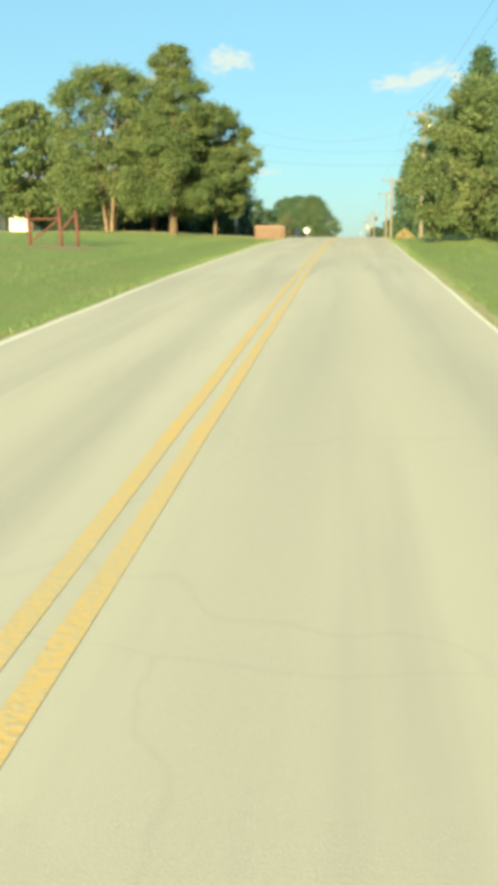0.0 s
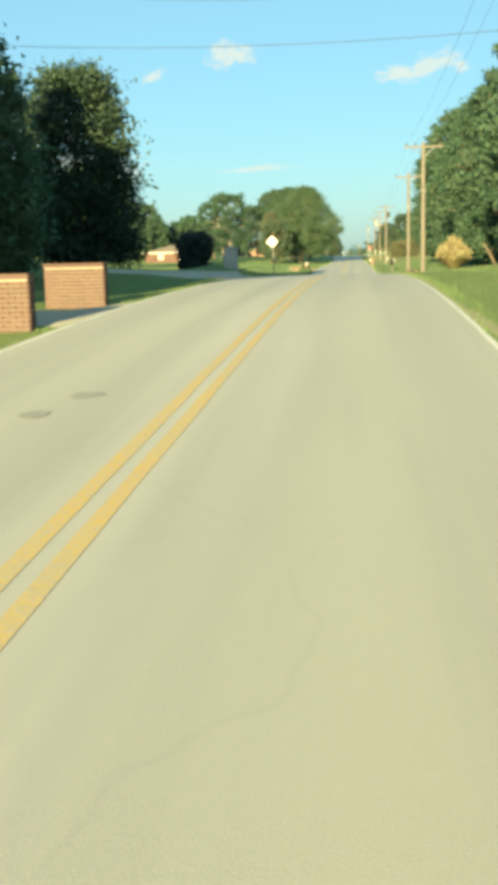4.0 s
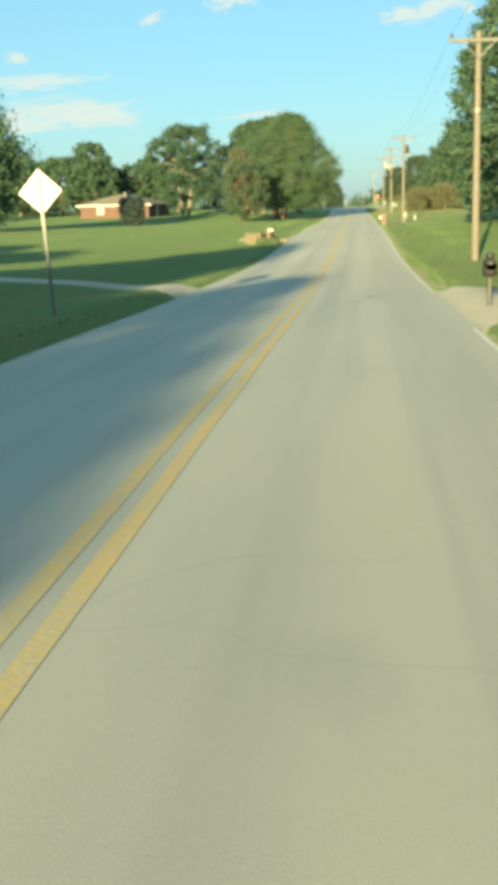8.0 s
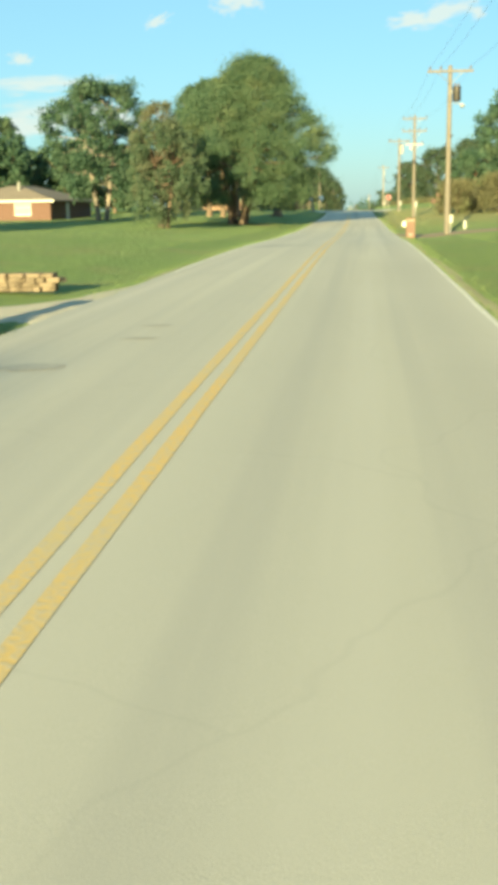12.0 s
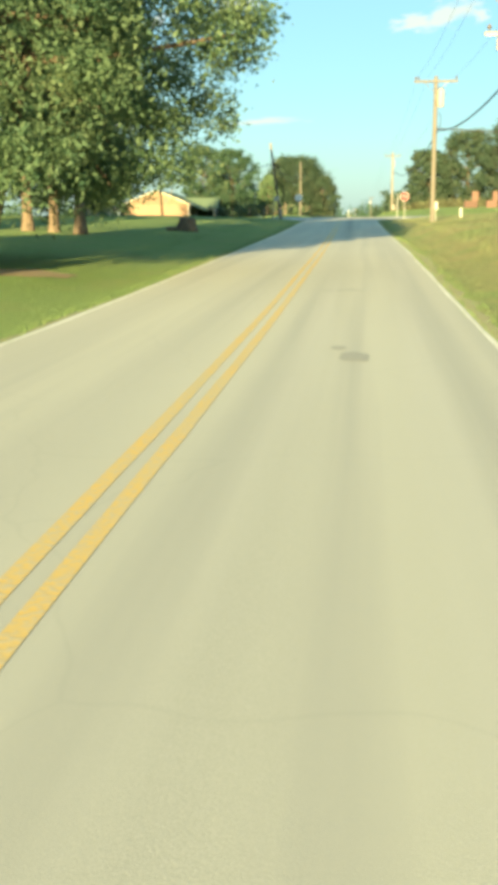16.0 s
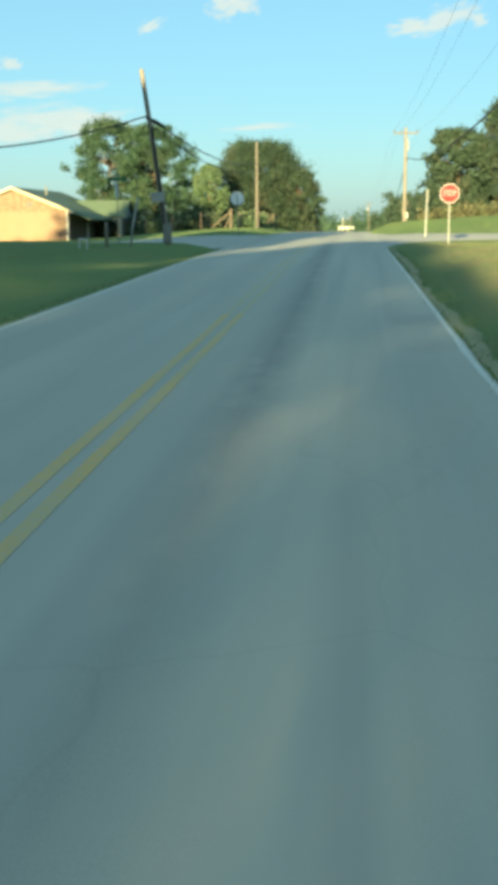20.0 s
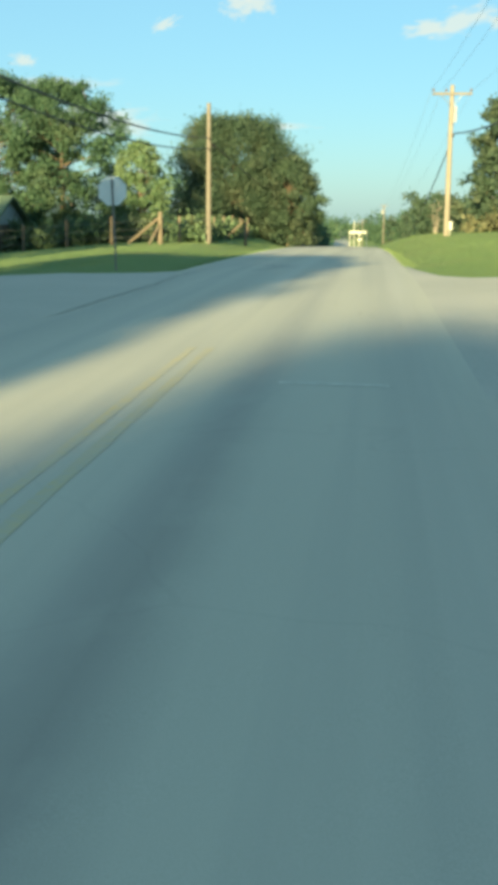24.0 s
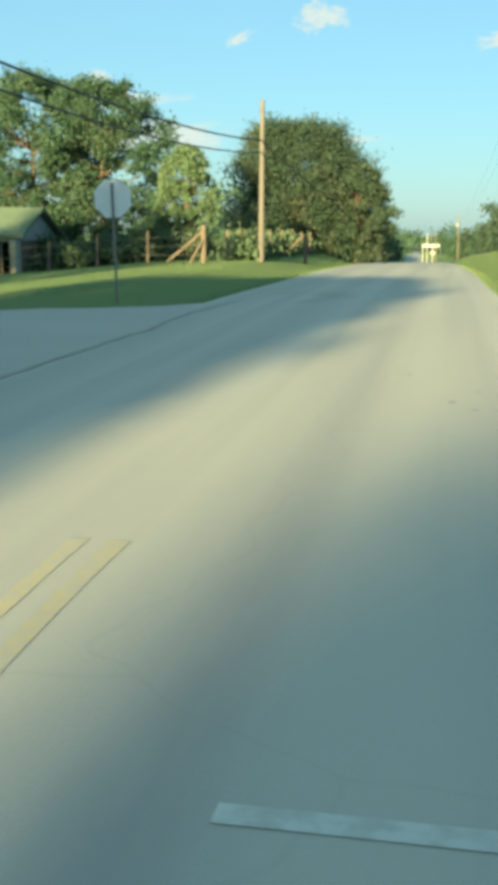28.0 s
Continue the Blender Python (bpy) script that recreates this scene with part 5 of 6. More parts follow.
pil = thing("mailbox_pillar", 3.7, 229.2, "red brick mailbox pillar with a white mailbox", "mailbox", z=float(road_z(229.2)) - 0.32)
part("core", Shape().box(-0.21, -0.20, -0.2, 0.21, 0.21, 1.17), MORTAR, pil)
part("cap", Shape().box(-0.25, -0.26, 1.18, 0.25, 0.25, 1.25, 0.015), RED_BRICK, pil)
RB = brick_mesh("brick", 0.2, 0.05, 0.062, RED_BRICK)
brick_face(pil, RB, -0.23, 0.23, -0.205, 0.0, 1.17, 0.2, 0.062)
brick_face(pil, RB, -0.20, 0.20, 0.215, 0.0, 1.17, 0.2, 0.062, turn=90)
brick_face(pil, RB, -0.20, 0.20, -0.215, 0.0, 1.17, 0.2, 0.062, turn=-90)
part("name_bar", Shape().box(-0.10, -0.242, 0.40, 0.06, -0.232, 0.46), GREY_PAINT, pil, "pale plaque")
mb = Shape().box(-0.42, -0.1, 0.82, -0.2, 0.12, 0.99)
mb.tube([(-0.42, 0.01, 0.99), (-0.2, 0.01, 0.99)], 0.11, 12)
part("mailbox", mb, WHITE_PAINT, pil, "white metal mailbox")

bm = thing("mailbox", 3.72, 134.0, "small black mailbox on a slim dark post", "mailbox")
part("post", Shape().box(-0.035, -0.035, -0.2, 0.035, 0.035, 0.62, 0.01), DARK_METAL, bm)
s = Shape().box(-0.11, -0.22, 0.57, 0.11, 0.2, 0.78)
s.tube([(0, -0.22, 0.78), (0, 0.2, 0.78)], 0.11, 12)
part("box", s, DARK_METAL, bm, "black metal box with a domed top", True)
part("finial", Shape().tube([(0, 0, 0.88), (0, 0, 0.93), (0, 0, 0.98)], [0.05, 0.10, 0.03], 8), DARK_METAL, bm, "", True)

cv = thing("culvert", 4.75, 128.6, "dark culvert pipe end in reddish bare earth", "culvert", z=ground_z(4.75, 128.6) - 0.05)
part("pipe", Shape().tube([(0, 0.9, 0.08), (0, -0.14, 0.08), (0, -0.2, 0.08)], [0.2, 0.2, 0.17], 12), DARK_METAL, cv, "", True)
mound = Shape()
for k in range(9):
    a = math.pi * k / 8
    mound.tube([(math.cos(a) * 0.34, -0.02 + 0.03 * (k % 3), -0.1 + math.sin(a) * 0.3), (math.cos(a) * 0.42, 0.55, -0.12 + math.sin(a) * 0.26)], [0.10, 0.16], 6)
part("earth_rim", mound, MUD, cv, "reddish bare earth", True)

for x, y, h in ((7.2, 238.1, 0.42), (7.4, 312, 0.55)):
    ped = thing("cable_pedestal", x, y, "small pale cable pedestal in the grass", "pedestal", "cable pedestals")
    part("body", Shape().box(-0.09, -0.09, -0.1, 0.09, 0.09, h, 0.015), STEEL, ped)
    part("cap", Shape().box(-0.105, -0.105, h, 0.105, 0.105, h + 0.07, 0.02), GREY_PAINT, ped)


def stone_mesh(seed):
    """One rough squared stone of unit size."""
    r = np.random.default_rng(seed)
    s = Shape().box(-0.5, -0.5, 0, 0.5, 0.5, 1, 0.12)
    s.v = [(x + r.normal() * 0.04, y + r.normal() * 0.04, z + r.normal() * 0.03) for x, y, z in s.v]
    return s.mesh("stone", SANDSTONE)


STONES = [stone_mesh(k) for k in range(5)]


def stone_wall(x0, x1, y, height0, height1, label, bow=0.0):
    """A low wall of single rough stones, with its top running from height0 to height1."""
    ob = thing("stone_wall", x0, y, label, "wall", "stone wing walls")
    r = np.random.default_rng(int(y * 10))
    length = x1 - x0
    core = []
    z, row = -0.05, 0
    while z < max(height0, height1):
        h = 0.08 + 0.03 * r.random()
        x = -0.1 * (row % 2)
        while x < length:
            l = 0.16 + 0.18 * r.random()
            k = min(1, max(0, (x + l / 2) / length))
            if z + h * 0.5 < height0 + (height1 - height0) * k:
                st_ob = new("stone", STONES[int(r.integers(5))])
                st_ob.parent = ob
                st_ob.location = (x + l / 2, bow * math.sin(math.pi * k) + r.normal() * 0.012, z)
                st_ob.scale = (l * 0.97, 0.36, h * 0.98)
                st_ob.rotation_euler = (0, 0, r.normal() * 0.04)
            x += l
        z += h
        row += 1
    return ob


stone_wall(-5.6, -4.3, 182.6, 0.40, 0.46, "low curved sandstone wing wall with plants in front", -0.35)
stone_wall(-4.0, -3.25, 183.4, 0.34, 0.26, "low sandstone wing wall beside the drive")
stone_wall(-6.3, -4.4, 190.8, 0.26, 0.27, "low straight sandstone wall across the drive")
sp = thing("stone_pillar", -4.05, 182.9, "sandstone mailbox pillar with a dark cap", "mailbox")
rr = np.random.default_rng(3)
for row in range(6):
    for kx in (-0.13, 0.13):
        o = new("stone", STONES[int(rr.integers(5))])
        o.parent, o.location, o.scale = sp, (kx + rr.normal() * 0.01, 0, row * 0.135 - 0.05), (0.27, 0.5, 0.135)
part("letter_box", Shape().box(-0.2, -0.26, 0.76, 0.2, 0.26, 0.93, 0.04), STEEL, sp, "white mailbox face")
part("cap", Shape().box(-0.27, -0.32, 0.93, 0.27, 0.32, 1.0, 0.02), DARK_METAL, sp, "dark flat cap")
bush(-4.45, 181.9, 0.38, 0.5, "yellow-green plants in front of the stone wall", 1600, 0.09, YELLOW_LEAF)
bush(-3.9, 181.9, 0.34, 0.42, "yellow-green plants in front of the stone wall", 1100, 0.08, YELLOW_LEAF)

rub = thing("tree_stump", -8.5, 298.5, "broken old stump with rubble on the lawn", "stump")
part("stump", Shape().tube([(0, 0, -0.2), (0, 0, 0.12), (0.03, 0, 0.5), (0.05, 0, 0.75)], [0.75, 0.62, 0.5, 0.42], 11), BARK, rub, "", True)
for k in range(5):
    o = new("stone", STONES[k])
    o.parent, o.location, o.scale = rub, (-0.9 + 0.12 * k, -0.35 + 0.17 * k, -0.05), (0.4, 0.35, 0.28)

for x, y, w in ((14.0, 376, 1.1), (16.4, 376, 0.9)):
    bp = thing("brick_pillar", x, y, "stepped red brick pillar on the slope", "pillar", "brick pillars")
    part("base", Shape().box(-w, -0.4, -0.2, w * 0.4, 0.4, 0.8, 0.02), RED_BRICK, bp)
    part("shaft", Shape().box(-w * 0.2, -0.35, 0.8, w * 0.5, 0.35, 1.9, 0.02), RED_BRICK, bp)

cp = thing("utility_box", -6.28, 133.4, "small dark green utility box on the shaded lawn", "utility box")
part("body", Shape().box(-0.10, -0.10, -0.1, 0.10, 0.10, 0.28, 0.03), ROOF_GREEN, cp)
part("lid", Shape().box(-0.115, -0.115, 0.28, 0.115, 0.115, 0.32, 0.02), DARK_METAL, cp)
vp = thing("vent_pipe", -6.18, 135.6, "short white plastic vent pipe on the lawn", "pipe")
part("pipe", Shape().tube([(0, 0, -0.1), (0, 0, 0.34)], 0.05, 10), WHITE_PAINT, vp, "", True)
part("cap", Shape().tube([(0, 0, 0.32), (0, 0, 0.40), (0, 0, 0.43)], [0.065, 0.065, 0.03], 10), WHITE_PAINT, vp, "", True)


def plume_grass(x, y, height, radius, label, count, seed):
    """A fountain of long dry blades that bend outwards, with feathery plumes at the tips."""
    rng = np.random.default_rng(seed)
    ob = thing("plume_grass", x, y, label, "ornamental grass")
    ang, lean = rng.random(count) * 2 * math.pi, rng.random(count) ** 0.8
    h = height * (0.55 + 0.45 * rng.random(count)) * (1 - 0.55 * lean)
    out = np.stack([np.cos(ang), np.sin(ang), 0 * ang], 1)
    foot = out * (0.22 * radius * rng.random(count))[:, None]
    tip_of = foot + out * (lean * radius)[:, None] + np.stack([0 * h, 0 * h, h], 1)
    side = np.stack([-np.sin(ang), np.cos(ang), 0 * ang], 1) * (0.02 + 0.02 * rng.random(count))[:, None]
    tri = np.stack([foot - side, foot + side, tip_of], 1).reshape(-1, 3)
    part("blades", loose_faces("blades", tri, STRAW), STRAW, ob)
    top = rng.choice(count, count // 4)
    c = tip_of[top] + rng.normal(size=(len(top), 3)) * 0.05
    w = rng.normal(size=(len(top), 3)) * 0.05
    tri = np.stack([c - w, c + w, c + np.array([0, 0, 0.22]) + w[:, ::-1]], 1).reshape(-1, 3)
    part("plumes", loose_faces("plumes", tri, STRAW), STRAW, ob, "feathery pale plumes")
    return ob


STRAW = leafy("straw_blades", (0.15, 0.125, 0.060), (0.24, 0.20, 0.105), (0.16, 0.155, 0.07), 0.3)
plume_grass(6.75, 122.6, 1.75, 0.85, "tall tan plume grass at the foot of the tree row", 4200, 61)
db = thing("dead_branch", 8.9, 124.2, "dead branch leaning against the roadside trees", "branch")
part("limb", Shape().tube([(0.35, 0, -0.05), (0.05, 0.05, 0.6), (-0.35, 0.1, 1.25)], [0.09, 0.07, 0.05], 8), BARK, db, "", True)
part("twig", Shape().tube([(0.05, 0.05, 0.6), (0.1, -0.1, 1.0)], [0.04, 0.015], 6), BARK, db, "", True)

# pipe brace of the field gate
gate = thing("pipe_brace", -9.9, 42, "rusty red pipe corner brace of a field fence", "fence brace", turn=12)
POSTS = (-1.15, 0.0, 0.62)
for k, px in enumerate(POSTS):
    part("post", Shape().tube([(px, 0, -0.3), (px + 0.02, 0, 0.5), (px - 0.05, 0, (1.32, 1.5, 1.36)[k])], 0.07, 9), RUST, gate, "", True)
part("rail", Shape().tube([(-1.15, 0, 1.0), (0, 0, 1.04)], 0.04, 7), RUST, gate)
part("brace", Shape().tube([(-1.1, 0, 0.15), (-0.05, 0, 1.0)], 0.04, 7), RUST, gate)
part("brace", Shape().tube([(0.02, 0, 0.55), (0.6, 0, 1.25)], 0.04, 7), RUST, gate)

# white sign frame far down the road
wf = thing("sign_gantry", -4.9, 700, "large pale sign frame by the far roadside", "gantry")
for px, pz in ((-2.6, 5.6), (-1.3, 8.8), (0.4, 5.6), (2.75, 5.9)):
    part("post", Shape().tube([(px, 0, -0.6), (px, 0, pz)], 0.13, 7), CONCRETE, wf)
part("board", Shape().box(-2.9, -0.25, 4.9, 2.5, -0.14, 5.6, 0.03), CONCRETE, wf, "wide pale board")
part("small_board", Shape().box(-0.2, -0.25, 2.7, 1.4, -0.14, 3.2, 0.03), CONCRETE, wf, "small pale board")

# ---------------------------------------------------------------- field fence at the crossing
fence = thing("field_fence", -9.0, 382.2, "weathered wooden post and wire field fence", "fence")


def dip_at(x, y):
    return ground_z(x - 9.0, y + 382.2) - ground_z(-9.0, 382.2)


def fence_post(x, y, h, r=0.065, dx=0.0):
    g = dip_at(x, y)
    part("post", Shape().tube([(x, y, g - 0.4), (x, y, g + 0.2), (x + dx, y, g + h), (x + dx, y, g + h + 0.03)], [r * 1.1, r, r * 0.8, r * 0.5], 8), FENCE_WOOD, fence, "", True)


fence_post(0, 0, 1.45, 0.12)
fence_post(-2.4, 0.4, 1.3)
part("brace", Shape().tube([(-0.05, -0.02, 1.2), (-1.55, 0.2, 0.02)], 0.06, 7), FENCE_WOOD, fence)
part("brace", Shape().tube([(0.0, -0.1, 0.9), (-0.35, -0.9, 0.02)], 0.05, 7), FENCE_WOOD, fence)
for k in range(1, 6):
    fence_post(-2.4 - 2.3 * k, 0.4 + 0.5 * k, 1.2 + 0.1 * (k % 2), 0.07, 0.05 * (k % 3 - 1))
for k in range(8):
    fence_post(0.35 + 0.13 * k, 3.2 + 3.1 * k, 1.25 + 0.08 * (k % 3), 0.07)
fence_post(2.6, 12, 1.35, 0.09)
part("brace", Shape().tube([(2.5, 12, 1.1), (1.4, 12.2, 0.02)], 0.05, 7), FENCE_WOOD, fence)
for z in (0.35, 0.7, 1.05):
    part("strand", Shape().tube([(0, 0, z)] + [(-2.4 - 2.3 * k, 0.4 + 0.5 * k, z + dip_at(-2.4 - 2.3 * k, 0.4 + 0.5 * k)) for k in range(6)], 0.008, 4), STEEL, fence)
    part("strand", Shape().tube([(0, 0, z), (0.35, 3.2, z), (1.3, 25, z)], 0.008, 4), STEEL, fence)


def weeds(name, spots, label, seed, count, size, leaf=WEED, height=0.9):
    rng = np.random.default_rng(seed)
    c = [(x, y, ground_z(x, y) + height * (0.2 + 0.4 * rng.random())) for x, y in spots]
    me = leaves(name, c, [0.8] * len(c), count, size, leaf, rng, 0.9)
    return tagged(new(name, me), label, "weeds", kind="stuff")


r5 = np.random.default_rng(9)
weeds("tall_weeds", [(-11 - 26 * r5.random(), 388 + 8 * r5.random()) for _ in range(130)], "tall yellow-green weeds behind the field fence", 31, 22000, 0.16, WEED, 1.5)
weeds("tall_weeds", [(-9.2 + 1.2 * r5.random(), 386 + 26 * r5.random()) for _ in range(40)], "tall weeds along the field fence", 32, 6000, 0.14, WEED, 0.9)
weeds("tall_weeds", [(6.5 + 20 * r5.random(), 396 + 8 * r5.random()) for _ in range(70)], "dry reddish weeds at the foot of the thicket", 33, 9000, 0.15, TAN_LEAF, 0.8)
weeds("tall_weeds", [(8.5 + 14 * r5.random(), 425 + 30 * r5.random()) for _ in range(90)], "scrub beside the far roadside", 34, 14000, 0.09, SAGE_LEAF, 0.5)

# ---------------------------------------------------------------- houses


def window(ob, x, y, z, w, h, face=-1, pane=GLASS):
    """A window in a wall that faces along y: frame, sill and panes."""
    fr = Shape()
    d0, d1 = (y - 0.05, y + 0.02) if face < 0 else (y - 0.02, y + 0.05)
    t = 0.07
    fr.box(x - w / 2, d0, z, x - w / 2 + t, d1, z + h).box(x + w / 2 - t, d0, z, x + w / 2, d1, z + h)
    fr.box(x - w / 2 + t, d0, z, x + w / 2 - t, d1, z + t).box(x - w / 2 + t, d0, z + h - t, x + w / 2 - t, d1, z + h).box(x - w / 2 + t, d0, z + h / 2 - 0.025, x + w / 2 - t, d1, z + h / 2 + 0.025)
    win = part("window", fr, WHITE_PAINT, ob, "white framed window")
    for zz in (z + t, z + h / 2 + 0.03):
        part("pane", Shape().box(x - w / 2 + t, y - 0.012, zz, x + w / 2 - t, y + 0.004, zz + h / 2 - t - 0.03), pane, win)
    part("sill", Shape().box(x - w / 2 - 0.05, y - 0.09, z - 0.06, x + w / 2 + 0.05, y - 0.002, z - 0.002), WHITE_PAINT, win)


# ranch house with a hipped roof
ha = thing("house", -40.6, 283, "single-storey red brick ranch house with tan hipped roof", "house", turn=-3, z=ground_z(-40.6, 283) - 0.28)
W, D, H = 10.5, 14.0, 2.25
part("wall", Shape().box(0, 0, -0.3, W, 0.25, H), RED_BRICK, ha, "red brick front wall")
part("wall", Shape().box(W - 0.25, 0.25, -0.3, W, D, H), RED_BRICK, ha)
part("wall", Shape().box(0, 0.25, -0.3, 0.25, D, H), RED_BRICK, ha)
part("wall", Shape().box(0.25, D - 0.25, -0.3, W - 0.25, D, H), RED_BRICK, ha)
o = 0.55
roof = Shape().add([(-o, -o, H), (W + o, -o, H), (W + o, D + o, H), (-o, D + o, H), (W / 2 - 0.6, 4.6, H + 1.55), (W / 2 + 0.6, 4.6, H + 1.55), (W / 2 + 0.6, D - 4.6, H + 1.55), (W / 2 - 0.6, D - 4.6, H + 1.55),
                    (-o, -o, H - 0.16), (W + o, -o, H - 0.16), (W + o, D + o, H - 0.16), (-o, D + o, H - 0.16)],
                   [(0, 1, 5, 4), (1, 2, 6, 5), (2, 3, 7, 6), (3, 0, 4, 7), (4, 5, 6, 7), (8, 11, 10, 9), (0, 8, 9, 1), (1, 9, 10, 2), (2, 10, 11, 3), (3, 11, 8, 0)])
part("roof", roof, ROOF_TAN, ha, "tan shingled hipped roof")
part("fascia", Shape().box(-o - 0.02, -o - 0.03, H - 0.18, W + o + 0.02, -o - 0.004, H + 0.01), WHITE_PAINT, ha, "white eaves board")
part("chimney", Shape().tube([(6.2, 3.0, H + 0.5), (6.2, 3.0, H + 1.9)], 0.16, 10), STEEL, ha, "thin metal flue")
window(ha, 3.1, -0.002, 0.95, 1.0, 1.2, pane=CURTAIN)
window(ha, 7.6, -0.002, 0.8, 1.7, 1.4, pane=CURTAIN)
part("door", Shape().box(W + 0.004, 5.0, 0.0, W + 0.05, 5.95, 2.05), WHITE_PAINT, ha, "white side door")

# buff brick house at the crossing, gable end to the road traveller
hb = thing("house", -28.95, 377.6, "buff brick house with green gabled roof and porch", "house", turn=2, z=0.75)
W, D, H, A = 8.2, 15.5, 2.13, 3.8
M = W / 2
part("wall", Shape().prism([(0, -0.6), (W, -0.6), (W, H), (0, H)], 0, 0.25), TAN_BRICK, hb, "plain buff brick end wall")
part("gable", Shape().prism([(0, H + 0.004), (W, H + 0.004), (M, A - 0.05)], 0.0, 0.25), ROUGH_STONE, hb, "gable faced with rough tan stone")
part("corner_trim", Shape().box(W - 0.12, -0.03, -0.6, W + 0.03, -0.004, H), WHITE_PAINT, hb, "pale corner board")
# the wall turned from the sun has its shade in the colour
part("wall", Shape().box(W - 0.25, 0.25, -0.6, W, D, H), SHADE_WALL, hb, "side wall coloured dark for the shade under the eaves")
part("wall", Shape().box(0, 0.25, -0.6, 0.25, D, H), TAN_BRICK, hb)
part("wall", Shape().prism([(0.25, -0.6), (W - 0.25, -0.6), (W - 0.25, H), (M, A - 0.3), (0.25, H)], D - 0.25, D), TAN_BRICK, hb)
part("roof_slope", Shape().prism([(-0.45, H - 0.18), (M, A), (M, A + 0.14), (-0.45, H - 0.04)], -0.35, D + 0.35), ROOF_GREEN, hb, "green roof slope")
part("roof_slope", Shape().prism([(M, A), (W + 1.7, H - 0.66), (W + 1.7, H - 0.53), (M, A + 0.14)], 0.3, D + 0.35), ROOF_GREEN, hb, "green roof slope over the porch")
part("roof_slope", Shape().prism([(M, A), (W + 0.45, H - 0.18), (W + 0.45, H - 0.04), (M, A + 0.14)], -0.35, 0.296), ROOF_GREEN, hb, "green roof slope")
part("barge_board", Shape().prism([(-0.45, H - 0.2), (M, A - 0.02), (M, A + 0.16), (-0.45, H - 0.02)], -0.40, -0.36), CREAM_SIDING, hb, "pale barge board")
part("barge_board", Shape().prism([(M, A - 0.02), (W + 0.5, H - 0.2), (W + 0.5, H - 0.02), (M, A + 0.16)], -0.40, -0.36), CREAM_SIDING, hb, "pale barge board")
part("gable_vent", Shape().box(M + 1.0, -0.02, H + 0.35, M + 1.45, -0.004, H + 0.7), DARK_METAL, hb, "small dark gable vent")
part("porch_slab", Shape().box(W, 1.2, -0.6, W + 1.7, D, 0.0), CONCRETE, hb)
part("door", Shape().box(W + 0.004, 6.6, 0.05, W + 0.05, 7.5, 1.3), WHITE_PAINT, hb, "white house door")
part("flue", Shape().tube([(M + 1.2, 5.5, A - 0.9), (M + 1.2, 5.5, A + 0.32)], 0.09, 8), STEEL, hb)
# cross wing at the far end of the porch, its gable turned to the road
X1, Y0, Y1, P = W + 2.45, 8.8, 14.6, 3.0
mid = (Y0 + Y1) / 2
for e, yy in ((-1, Y0), (1, Y1)):
    out = yy + e * 0.3
    part("wing_roof", Shape().add([(M, mid, P), (X1 + 0.35, mid, P), (X1 + 0.35, out, H - 0.42), (M, out, H - 0.42), (M, mid, P + 0.12), (X1 + 0.35, mid, P + 0.12), (X1 + 0.35, out, H - 0.30), (M, out, H - 0.30)],
                                  [(0, 1, 2, 3), (7, 6, 5, 4), (0, 4, 5, 1), (1, 5, 6, 2), (2, 6, 7, 3), (3, 7, 4, 0)]), ROOF_GREEN, hb, "green roof of the cross wing")
# gable painted grey to look shaded
part("wing_gable", Shape().add([(X1, Y0, -0.6), (X1, Y1, -0.6), (X1, Y1, H - 0.35), (X1, mid, P - 0.05), (X1, Y0, H - 0.35), (X1 - 0.2, Y0, -0.6), (X1 - 0.2, Y1, -0.6), (X1 - 0.2, Y1, H - 0.35), (X1 - 0.2, mid, P - 0.05), (X1 - 0.2, Y0, H - 0.35)],
                               [(0, 1, 2, 3, 4), (9, 8, 7, 6, 5), (0, 5, 6, 1), (1, 6, 7, 2), (2, 7, 8, 3), (3, 8, 9, 4), (4, 9, 5, 0)]), SHADED_SIDING, hb, "shaded grey gable end facing the road")
# a flat dark sheet on the gable stands for the porch's shaded depth
part("porch_shade_panel", Shape().box(X1 + 0.004, Y0 + 0.4, -0.3, X1 + 0.03, Y1 - 0.4, H - 0.55), SHADE_WALL, hb, "flat dark panel painted as the shade inside the porch")
part("wing_board", Shape().box(W + 0.1, Y0 - 0.06, H - 0.62, X1, Y0 - 0.004, H - 0.42), CREAM_SIDING, hb, "sunlit board under the wing eaves")
part("porch_post", Shape().box(X1 - 0.30, Y0 - 0.25, -0.2, X1 - 0.04, Y0 - 0.01, H - 0.5, 0.02), CREAM_SIDING, hb, "thick cream porch post")
part("window", Shape().box(X1 + 0.034, mid - 0.6, 0.55, X1 + 0.07, mid + 0.5, 1.35), CREAM_SIDING, hb, "pale shuttered window")
part("downspout", Shape().tube([(X1 + 0.06, Y1 - 0.2, -0.3), (X1 + 0.06, Y1 - 0.2, H - 0.45)], 0.05, 6), WHITE_PAINT, hb)

# grey shed beside the buff brick house
sh = thing("shed", -35.0, 377.0, "low dark blue shed beside the brick house", "shed", z=0.75)
part("wall", Shape().box(0, 0, -0.2, 5.7, 6, 1.6, 0.02), BLUE_SIDING, sh)
part("roof", Shape().prism([(-0.3, 1.604), (5.9, 1.604), (5.9, 1.70), (2.8, 2.1), (-0.3, 1.70)], -0.3, 6.3), ROOF_GREY, sh)
gb = thing("guy_guard", -23.7, 355, "pale yellow guy wire guards slanting up from the grass", "guy guard")
